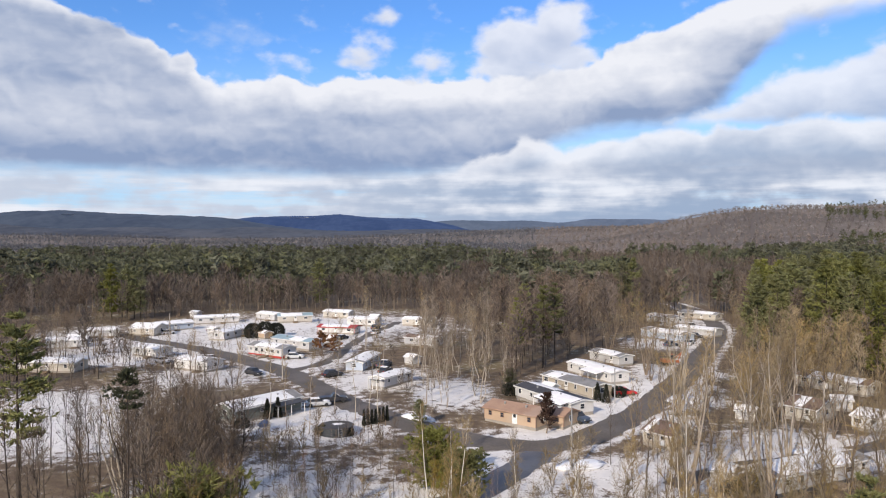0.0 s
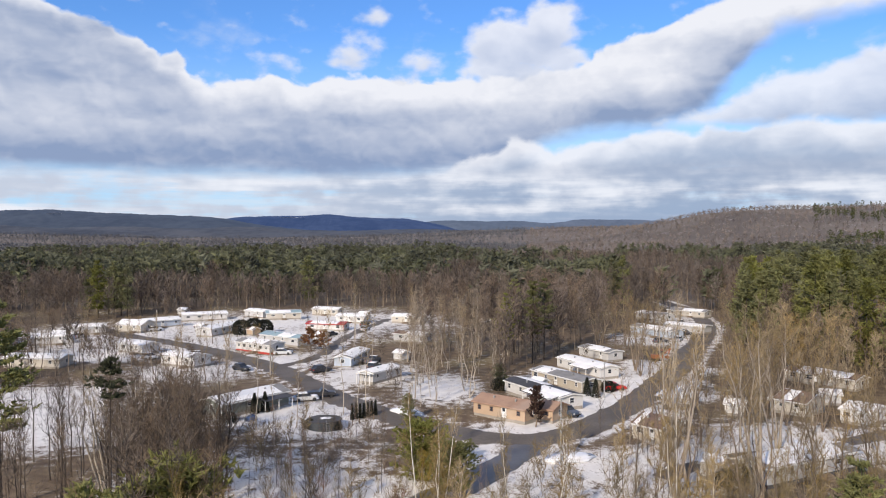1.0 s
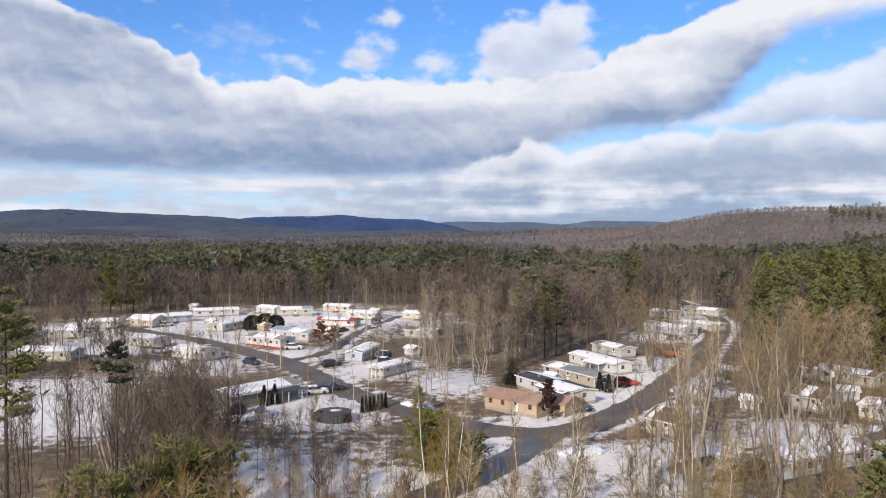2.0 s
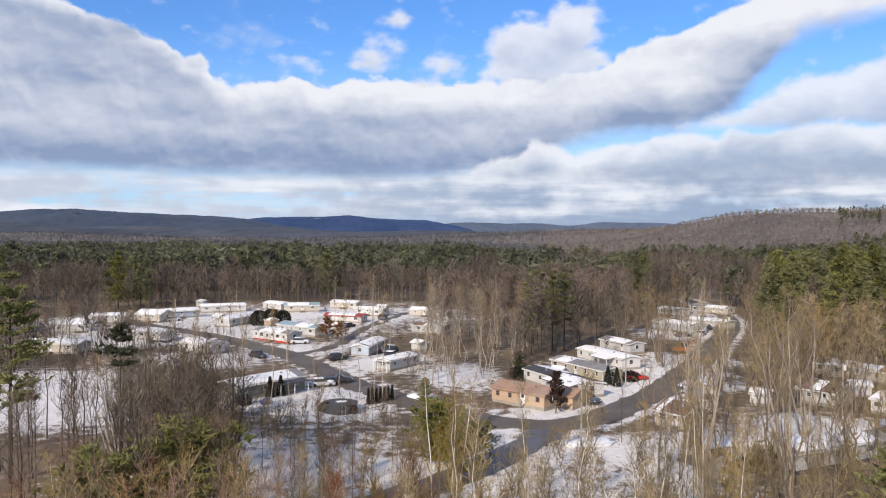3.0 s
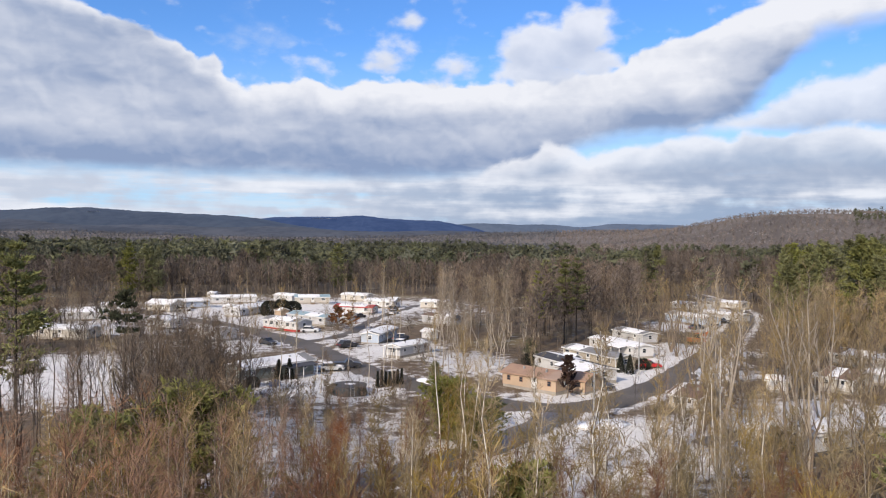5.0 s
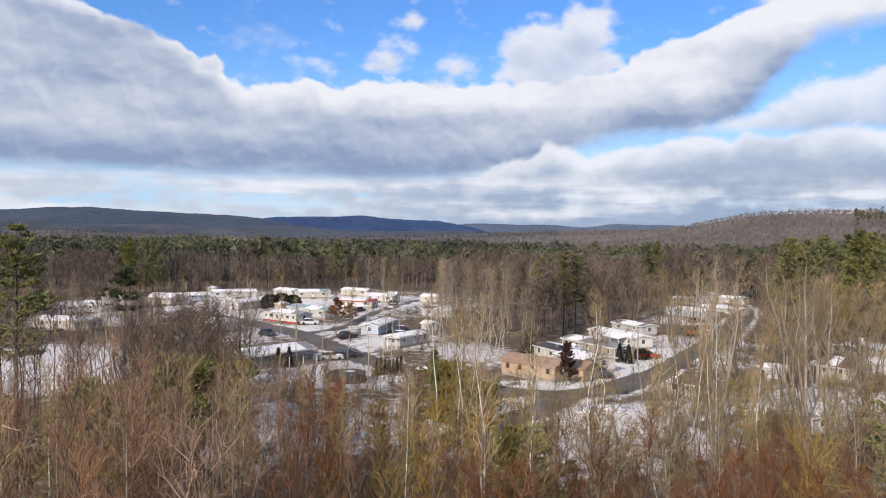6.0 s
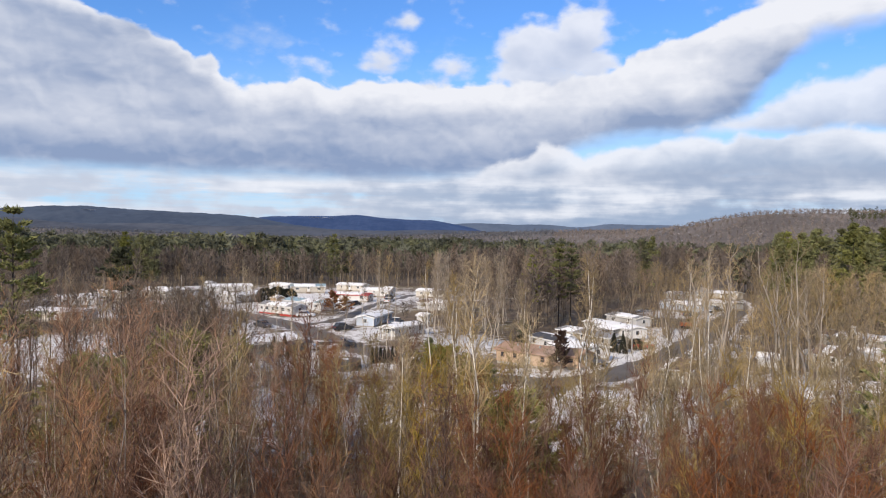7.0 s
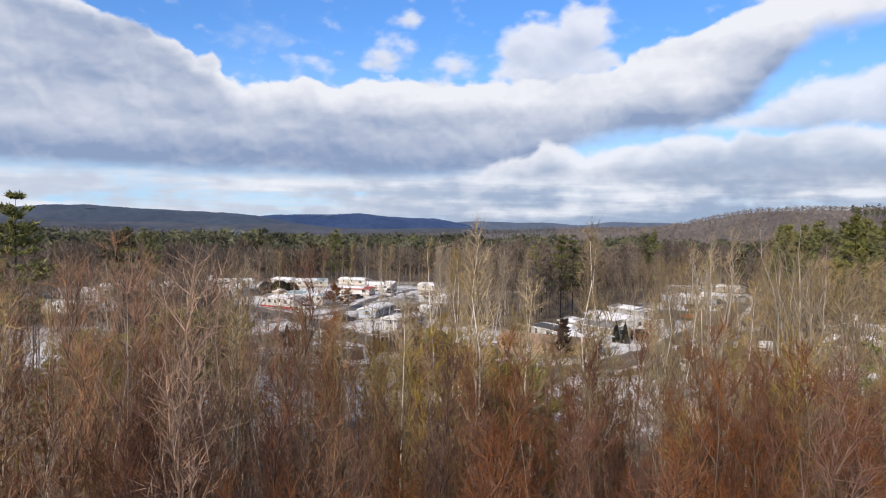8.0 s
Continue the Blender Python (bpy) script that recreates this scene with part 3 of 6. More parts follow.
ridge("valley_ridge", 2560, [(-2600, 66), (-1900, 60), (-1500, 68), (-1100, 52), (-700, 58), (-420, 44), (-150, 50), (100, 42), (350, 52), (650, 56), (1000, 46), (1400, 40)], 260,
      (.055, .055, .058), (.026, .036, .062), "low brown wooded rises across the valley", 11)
for cx, cy, cz, cw, ch in ((-705, 3749, 109, 46, 8), (-650, 3745, 107.5, 26, 4), (-1395, 2846, 104, 26, 6)):
    bm = bmesh.new()
    ring = [bm.verts.new((cx + cw * math.cos(a) * (1 + .18 * math.sin(3 * a)), cy - 8 * math.sin(a), cz + ch * .5 * math.sin(a) * (1 + .2 * math.cos(2 * a)))) for a in np.linspace(0, 2 * math.pi, 14, endpoint=False)]
    bm.faces.new(ring)
    bmesh.ops.solidify(bm, geom=bm.faces[:], thickness=2)
    me = bpy.data.meshes.new("clearing")
    bm.to_mesh(me), bm.free()
    me.materials.append(M["snow"])
    tagged(new("backdrop_clearing", me), "snowy clearing high on the ridge", "clearing", kind="structure")

# ---- houses ----
def box_bm(x0, x1, y0, y1, z0, z1, bevel=0.0):
    bm = bmesh.new()
    v = [bm.verts.new((x, y, z)) for z in (z0, z1) for y in (y0, y1) for x in (x0, x1)]
    for f in ((0, 2, 3, 1), (4, 5, 7, 6), (0, 1, 5, 4), (2, 6, 7, 3), (0, 4, 6, 2), (1, 3, 7, 5)):
        bm.faces.new([v[i] for i in f])
    if bevel:
        bmesh.ops.bevel(bm, geom=bm.edges[:], offset=bevel, segments=2, affect="EDGES", profile=.6)
    return bm


def prism_bm(section, x0, x1):
    """A closed section in (y, z), drawn along x."""
    bm = bmesh.new()
    a = [bm.verts.new((x0, y, z)) for y, z in section]
    b = [bm.verts.new((x1, y, z)) for y, z in section]
    n = len(section)
    bm.faces.new(a[::-1])
    bm.faces.new(b)
    for i in range(n):
        bm.faces.new((a[i], a[(i + 1) % n], b[(i + 1) % n], b[i]))
    bmesh.ops.recalc_face_normals(bm, faces=bm.faces[:])
    return bm


def part(name, bm, mat, parent, label=""):
    me = bpy.data.meshes.new(name)
    bm.to_mesh(me)
    bm.free()
    me.materials.append(mat)
    o = new(name, me)
    o.parent = parent
    if label:
        o["label"] = label
    return o


FOOT = []


def window(parent, x, y, z, w, h, face, mat):
    """A framed pane on a wall: face is the outward axis, -y, +x or -x."""
    t = .05
    e = part("window", box_bm(-w / 2 - .07, w / 2 + .07, -t, .03, -h / 2 - .07, h / 2 + .07), mat, parent)
    e.location = (x, y, z)
    e.rotation_euler = (0, 0, {"-y": 0, "+x": math.pi / 2, "-x": -math.pi / 2, "+y": math.pi}[face])
    for k in (-1, 1):
        p = part("pane", box_bm(-w / 2 + .02, w / 2 - .02, -t - .012, -t + .02, (0.02 if k > 0 else -h / 2 + .02), (h / 2 - .02 if k > 0 else -.02)), M["glass"], e)
    return e


def roof_snow_bm(L, Wd, top, rise, over, rng, lo, hi, side):
    """An uneven sheet of snow lying on one roof slope, from lo to hi along the length."""
    bm = bmesh.new()
    nx_, ny_ = max(4, int(L * (hi - lo) / .9)), 7
    grid = []
    y_e, y_r = (-over, Wd / 2) if side < 0 else (Wd + over, Wd / 2)
    for i in range(nx_ + 1):
        row = []
        u = lo + (hi - lo) * i / nx_
        melt = .18 * rng.random() if 0 < i < nx_ else .3 * rng.random()
        for j in range(ny_ + 1):
            t = j / ny_
            t2 = melt * .6 * (1 - t) + t
            y = y_e + (y_r - y_e) * t2
            z = top + rise * t2 + (.0 if j in (0, ny_) or i in (0, nx_) else .10 + .05 * rng.random())
            row.append(bm.verts.new((-over + (L + 2 * over) * u + (0 if i in (0, nx_) else rng.uniform(-.2, .2)), y, z + .012)))
        grid.append(row)
    for i in range(nx_):
        for j in range(ny_):
            q = (grid[i][j], grid[i + 1][j], grid[i + 1][j + 1], grid[i][j + 1])
            bm.faces.new(q if side < 0 else q[::-1])
    for f in bm.faces:
        f.smooth = True
    return bm


def home(name, A, B, Wd, wall, roof, label, wall_h=2.75, rise=.55, snow=1.0, back_snow=1.0, windows=None, door=None, trim="white_trim", over=.3, group="mobile homes of the park",
         steps=True, gable_windows=True, skirt="skirt", category="mobile home", vents=True):
    """A low house on the line A to B, its depth to the left of that line."""
    rng = random.Random(hash((round(A[0] * 10), round(A[1] * 10))) % 9973)
    d = Vector((B[0] - A[0], B[1] - A[1]))
    L = d.length * .96
    d.normalize()
    wall_h, rise = wall_h * .82, rise * 1.15
    FOOT.append((A[0], A[1], d.x, d.y, L, Wd))
    e = new(name)
    z0 = float(height((A[0] + B[0]) / 2, (A[1] + B[1]) / 2))
    e.matrix_world = pose(A[0], A[1], z0, 0, 0, math.degrees(math.atan2(d.y, d.x)))
    tagged(e, label, category, group)
    base = .45
    part("skirting", box_bm(.04, L - .04, .04, Wd - .04, -.35, base), M[skirt], e)
    part("wall", prism_bm([(0, base), (Wd, base), (Wd, wall_h), (Wd / 2, wall_h + rise), (0, wall_h)], 0, L), WALLS[wall], e)
    t = .12
    part("roof", prism_bm([(-over, wall_h - .06 * (rise > 0)), (Wd / 2, wall_h + rise + .02), (Wd + over, wall_h - .06 * (rise > 0)), (Wd + over, wall_h + t - .06), (Wd / 2, wall_h + rise + t + .02), (-over, wall_h + t - .06)], -over, L + over), M[roof], e)
    part("fascia", box_bm(-over - .01, L + over + .01, -over - .035, -over, wall_h - .14, wall_h + t - .04), M[trim], e)
    for xx in (-over - .03, L + over):
        part("bargeboard", prism_bm([(-over, wall_h - .16), (Wd / 2, wall_h + rise - .1), (Wd + over, wall_h - .16), (Wd + over, wall_h + t - .05), (Wd / 2, wall_h + rise + t + .03), (-over, wall_h + t - .05)], xx, xx + .03), M[trim], e)
    for xx in (0, L):
        part("corner_trim", box_bm(xx - .05, xx + .05, -.02, .06, base, wall_h - .05), M[trim], e)
    top = wall_h + t - .05
    if snow > 0:
        lo = 0 if snow > .95 else rng.uniform(0, 1 - snow)
        part("snow_cover", roof_snow_bm(L, Wd, top, rise + .06, over, rng, lo, min(1, lo + snow), -1), M["roof_snow"], e, "lumpy half-melted roof snow")
    if back_snow > 0:
        part("snow_cover", roof_snow_bm(L, Wd, top, rise + .06, over, rng, 0, back_snow, 1), M["roof_snow"], e, "lumpy half-melted roof snow")
    n = windows if windows is not None else max(2, int(L / 3.4))
    zc = base + (wall_h - base) * .60
    dk = door if door is not None else n // 2
    for i in range(n):
        x = L * (i + .5) / n + rng.uniform(-.25, .25)
        if i == dk:
            dr = part("door", box_bm(x - .46, x + .46, -.06, .03, base + .04, min(base + 1.93, wall_h - .06)), M["white_trim"], e)
            part("door_pane", box_bm(x - .25, x + .25, -.075, -.055, base + 1.0, base + 1.55), M["glass"], dr)
            if steps:
                st = part("steps", box_bm(x - .8, x + .8, -1.25, -.08, -.2, base - .02), M["wood_steps"], e)
                part("tread", box_bm(x - .7, x + .7, -1.6, -1.26, -.2, base * .5), M["wood_steps"], st)
                for k in (-.78, .74):
                    part("handrail", box_bm(x + k, x + k + .05, -1.22, -.1, base + .8, base + .88), M["wood_steps"], st)
                    part("baluster", box_bm(x + k, x + k + .05, -1.2, -1.12, base - .02, base + .8), M["wood_steps"], st)
        else:
            w = rng.choice((.6, .75, 1.1))
            window(e, x, 0, zc, w, rng.choice((.6, .7, .8)), "-y", M[trim] if trim != "red_trim" else M["white_trim"])
    if gable_windows:
        window(e, 0, Wd / 2, zc, .8, .8, "-x", M["white_trim"])
        window(e, L, Wd / 2, zc, .8, .8, "+x", M["white_trim"])
    if vents:
        for u in (.3, .72):
            vz = top + (rise + .06) * .6
            part("roof_vent", box_bm(L * u - .12, L * u + .12, Wd * .3 - .12, Wd * .3 + .12, vz - .1, vz + .42, .02), M["steel"], e)
    return e


def porch_roof(e, x0, x1, depth, z, mat, posts=3, snow=True, y0=0.0, label="porch roof on slim posts"):
    """A lean-to roof on posts in front of the long wall."""
    z, x1 = z * .82, x1 * .96
    p = part("porch_roof", prism_bm([(y0 - depth, z - .35), (y0 - .02, z), (y0 - .02, z + .1), (y0 - depth, z - .25)], x0, x1), mat, e, label)
    if snow:
        part("snow_cover", prism_bm([(y0 - depth + .1, z - .235), (y0 - .08, z + .09), (y0 - .2, z + .2), (y0 - depth + .2, z - .12)], x0 + .08, x1 - .08), M["roof_snow"], p)
    for i in range(posts):
        x = x0 + .1 + (x1 - x0 - .2) * i / (posts - 1)
        part("post", box_bm(x - .05, x + .05, y0 - depth + .12, y0 - depth + .22, -.3, z - .3), M["white_trim"], e)


# row beside the road that climbs away
h = home("mobile_home", (6.2, 121.0), (14.0, 114.3), 5.2, "tan", "roof_tan", "tan mobile home with a bare brown shingle roof", 2.75, .75, 0, 0, windows=4, steps=False, trim="roof_tan")
home("house_addition", (16.0, 117.4), (18.2, 115.6), 4.6, "tan", "roof_tan", "small tan addition with a brown gable roof", 2.6, .7, 0, 0, windows=1, door=5, trim="roof_tan", vents=False)
h = home("mobile_home", (12.9, 138.6), (20.9, 123.0), 4.7, "white", "roof_dark", "white mobile home with a dark half-snowy roof", 2.7, .35, .45, .5, windows=5)
porch_roof(h, 8.5, 17.3, 2.0, 2.75, M["roof_dark"], 4, label="snowy carport roof on posts")
home("mobile_home", (19.4, 150.8), (27.2, 137.1), 4.7, "beige", "roof_grey", "beige mobile home with a thin-snowed grey roof", 2.7, .4, .25, .4, windows=5)
h = home("mobile_home", (26.8, 165.0), (33.4, 150.4), 4.6, "white", "roof_grey", "white mobile home with a snow-covered roof", 2.75, .4, 1, 1, windows=5)
porch_roof(h, 7.5, 14.0, 2.2, 2.7, M["roof_grey"], 3)
home("mobile_home", (34.6, 180.4), (39.6, 171.2), 4.4, "grey", "roof_grey", "pale grey mobile home with a frosted roof", 2.75, .4, .6, .6)
h = home("mobile_home", (57.5, 222), (65.5, 208), 5, "blue", "roof_grey", "grey-blue mobile home with snowy roof", 2.75, .5, .7, 1)
h = home("carport", (69, 228), (77.5, 218), 5.5, "grey", "roof_dark", "dark open carport with a snow-topped roof", 2.6, .3, 1, 1, windows=0, door=9, gable_windows=False, vents=False, category="carport")
home("mobile_home", (70, 263), (76.5, 251), 5, "grey", "roof_grey", "grey mobile home in front of the woods", 2.6, .5, .6, 1)
home("mobile_home", (84, 273), (94, 262), 5, "cream", "roof_grey", "cream mobile home at the far end of the road", 2.6, .5, .5, 1)
# across that road, among bare trees
home("trailer_home", (37.6, 84.2), (52.6, 91.7), 4.7, "grey", "roof_grey", "long pale grey trailer home with snow along its roof", 2.85, .35, .8, 1, windows=6, skirt="roof_dark")
home("garden_shed", (31.4, 88.3), (33.4, 86.9), 3.2, "white", "roof_grey", "small white garden shed with a snowy roof", 2.4, .6, 1, 1, windows=0, door=9, gable_windows=False, vents=False, category="shed")
home("mobile_home", (28.2, 107.0), (31.2, 103.2), 5.6, "beige", "roof_brown", "beige house with a reddish brown roof", 2.6, 1.0, .15, .2, windows=2, steps=False)
home("mobile_home", (55.6, 122.6), (58.8, 118.4), 6.5, "cream", "roof_brown", "cream house with a low brown roof", 2.7, 1.0, .3, .2, windows=2, steps=False)
home("mobile_home", (62.6, 115.4), (65.2, 112.0), 6.5, "white", "roof_grey", "small white house beside the lane", 2.7, .6, 1, 1, windows=2, steps=False)
home("mobile_home", (70, 150), (78, 138), 5, "cream", "roof_brown", "cream mobile home behind bare trees", 2.7, .6, .7, .6)
home("mobile_home", (84, 128), (97, 133), 5, "white", "roof_grey", "white mobile home among pines", 2.7, .5, .9, 1)
# left part of the park
h = home("mobile_home", (-33.5, 118.6), (-24.6, 129.6), 5.4, "green", "roof_grey", "grey-green mobile home with a snow-streaked roof", 2.75, .7, .85, 1, windows=4)
porch_roof(h, 7.0, 13.4, 2.0, 2.6, M["roof_dark"], 3, snow=False)
h = home("mobile_home", (-11.9, 145.6), (-6.5, 154.2), 3.4, "grey", "roof_grey", "narrow grey trailer with white porch posts", 2.6, .35, .9, 1, windows=3, steps=False)
for k in range(4):
    part("post", box_bm(-.9, -.78, .1 + k * 1.03, .22 + k * 1.03, -.2, 2.03), M["white_trim"], h)
part("porch_roof", box_bm(-1.1, -.03, -.1, 3.5, 2.03, 2.13), M["white_trim"], h)
home("mobile_home", (-18.2, 165.4), (-15.3, 179.2), 3.9, "blue", "roof_grey", "blue-grey trailer with snow on its roof", 2.7, .4, .9, 1)
h = home("mobile_home", (-49.6, 190.0), (-39.4, 182.7), 5.0, "white", "roof_grey", "long white mobile home with a red base trim", 2.75, .55, .6, 1, windows=6, skirt="red_trim")
home("mobile_home", (-46.8, 204.0), (-34.6, 194.4), 5.2, "grey", "roof_teal", "mobile home with a pale teal metal roof", 2.8, .5, .35, .6)
h = home("mobile_home", (-63.0, 216.0), (-58.2, 231.5), 5.2, "grey", "roof_grey", "grey-white mobile home with a snowy roof", 2.75, .5, 1, 1)
home("mobile_home", (-38.6, 230.0), (-26.6, 227.0), 5, "white", "red_trim", "white mobile home with a red roof edge", 2.5, .45, .7, 1, trim="red_trim")
home("mobile_home", (-56.5, 257), (-45, 260), 5, "cream", "roof_teal", "pale green-roofed mobile home at the back", 2.7, .6, .6, 1)
home("mobile_home", (-94.5, 226.5), (-86.2, 224.8), 8, "cream", "roof_grey", "wide cream house under a white snowy roof", 2.7, 1.0, 1, 1)
home("mobile_home", (-88.5, 234), (-79.8, 242), 5, "blue", "roof_grey", "grey-blue mobile home with snowy roof", 2.7, .6, 1, 1)
home("mobile_home", (-83.5, 254), (-70, 260.5), 5, "white", "roof_grey", "long white mobile home near the tree line", 2.7, .5, 1, 1)
home("mobile_home", (-104, 219), (-95.4, 222.4), 5, "grey", "roof_grey", "grey mobile home with snow on the roof", 2.7, .5, 1, 1)
home("mobile_home", (-106, 199.5), (-95.8, 202.4), 5, "grey", "roof_grey", "grey-tan mobile home behind bare trees", 2.7, .5, 1, 1)
home("mobile_home", (-94.5, 167), (-80.8, 165), 5, "cream", "roof_grey", "cream mobile home half hidden by trees", 2.7, .5, 1, 1)
home("mobile_home", (-60.5, 168.5), (-51.6, 163.8), 5, "white", "roof_grey", "white mobile home beside the road behind trees", 2.7, .5, .8, 1)
home("mobile_home", (-78, 188), (-70, 183), 5, "white", "roof_grey", "white trailer behind bare trees", 2.7, .5, 1, 1)
home("mobile_home", (-66.5, 268), (-58.6, 262), 5, "grey", "roof_grey", "grey mobile home at the edge of the woods", 2.7, .5, 1, 1)
home("mobile_home", (-32.5, 252), (-22.5, 248), 5, "white", "roof_grey", "white mobile home at the back of the park", 2.7, .5, 1, 1)
home("mobile_home", (-44, 275), (-34, 271), 5, "cream", "roof_grey", "cream mobile home under the tree line", 2.7, .5, 1, 1)
home("mobile_home", (-11, 206), (-3, 200.5), 5, "grey", "roof_brown", "grey-brown mobile home among trees", 2.7, .5, .6, .7)
home("mobile_home", (-14, 250), (-4, 246), 5, "cream", "roof_grey", "cream mobile home behind slim trees", 2.7, .5, .8, 1)

# ---- trees ----
def tube(points, radii, sides):
    """Vertices and triangles of a tapered tube."""
    v, f = [], []
    for i, (p, r) in enumerate(zip(points, radii)):
        for k in range(sides):
            a = 2 * math.pi * k / sides
            v.append((p[0] + r * math.cos(a), p[1] + r * math.sin(a), p[2]))
        if i:
            b = (i - 1) * sides
            for k in range(sides):
                q = (k + 1) % sides
                f += [(b + k, b + q, b + sides + q), (b + k, b + sides + q, b + sides + k)]
    return v, f


def join_pieces(pieces):
    vs, fs, o = [], [], 0
    for v, f in pieces:
        if len(v):
            vs.append(np.asarray(v, dtype=np.float32))
            fs.append(np.asarray(f, dtype=np.int32) + o)
            o += len(v)
    return np.concatenate(vs), np.concatenate(fs)


def blades(base, tip, width, rng):
    """Thin triangles from base points to tips."""
    d = tip - base
    side = np.cross(d, rng.normal(0, 1, d.shape))
    side /= np.linalg.norm(side, axis=1)[:, None] + 1e-9
    w = np.reshape(width, (-1, 1)) * .5
    v = np.stack([base - side * w, base + side * w, tip], 1).reshape(-1, 3)
    return v, np.arange(len(v)).reshape(-1, 3)


def bare_tree(seed, H, crown=.42, spread=2.6, limbs=16, branches=7, twigs=6, twig=.75, width=.022, r=.13, sides=5, stems=1, lean=.35, upright=1.0, lite=False):
    """A leafless tree: stems, limbs that rise, and many fine twigs. Returns (trunk, limbs, twigs)."""
    rng = np.random.default_rng(seed)
    trunk, limb_p, tw_b, tw_t, tw_w = [], [], [], [], []
    for s in range(stems):
        a0 = rng.uniform(0, 6.28)
        out = (.0 if stems == 1 else 1) * rng.uniform(.10, .20) * H
        hh = H * (1 if s == 0 else rng.uniform(.8, .97))
        n = 3 if lite else 7
        pts, wob = [], rng.normal(0, lean * .25, (n + 1, 2))
        tilt = rng.normal(0, lean, 2)
        for i in range(n + 1):
            t = i / n
            pts.append(np.array([math.cos(a0) * out * t ** .8 + tilt[0] * t + wob[i, 0] * (0 < i < n), math.sin(a0) * out * t ** .8 + tilt[1] * t + wob[i, 1] * (0 < i < n), hh * t - (.25 if i == 0 else 0)]))
        rad = [r * (1 - .93 * (i / n) ** 1.1) * (1.25 if i == 0 else 1) for i in range(n + 1)]
        trunk.append(tube(pts, rad, sides))
        P = np.array(pts)
        for k in range(limbs // stems):
            t = crown + (1 - crown) * ((k + rng.uniform(0, 1)) / (limbs / stems)) ** .85
            t = min(t, .985)
            j = min(int(t * n), n - 1)
            b = P[j] + (P[j + 1] - P[j]) * (t * n - j)
            rel = (t - crown) / (1 - crown)
            L = spread * (1.05 - .72 * rel) * rng.uniform(.65, 1.15)
            az = k * 2.4 + rng.uniform(-.5, .5)
            up = upright * rng.uniform(.65, 1.25)
            d = np.array([math.cos(az), math.sin(az), up])
            d /= np.linalg.norm(d)
            p1 = b + d * L * .5
            d2 = d + np.array([0, 0, .45])
            d2 /= np.linalg.norm(d2)
            p2 = p1 + d2 * L * .5
            rr = r * (1 - .85 * t) * .6 + .012
            if lite:
                tw_b.append(b[None]), tw_t.append(p2[None]), tw_w.append(np.full(1, width * 1.6))
            else:
                limb_p.append(tube([b, p1, p2], [rr, rr * .6, rr * .2], 3))
            m = rng.uniform(.2, 1, branches)
            bb = np.where(m[:, None] < .5, b + (p1 - b) * (m * 2)[:, None], p1 + (p2 - p1) * ((m - .5) * 2)[:, None])
            bd = rng.normal(0, .55, (branches, 3)) + d2 * .8 + np.array([0, 0, .35])
            bd /= np.linalg.norm(bd, axis=1)[:, None]
            bl = twig * rng.uniform(1.0, 2.1, branches) * (1.1 - .4 * rel)
            bt = bb + bd * bl[:, None]
            tw_b.append(bb), tw_t.append(bt), tw_w.append(np.full(branches, width * 1.7))
            for q in range(twigs):
                u = rng.uniform(.25, .95, branches)
                s_b = bb + (bt - bb) * u[:, None]
                s_d = rng.normal(0, .6, (branches, 3)) + bd * .8 + np.array([0, 0, .3])
                s_d /= np.linalg.norm(s_d, axis=1)[:, None]
                tw_b.append(s_b), tw_t.append(s_b + s_d * (twig * rng.uniform(.45, 1.05, branches))[:, None]), tw_w.append(np.full(branches, width))
    tw = blades(np.concatenate(tw_b), np.concatenate(tw_t), np.concatenate(tw_w), rng)
    return join_pieces(trunk), (join_pieces(limb_p) if limb_p else join_pieces(trunk[:1])), tw


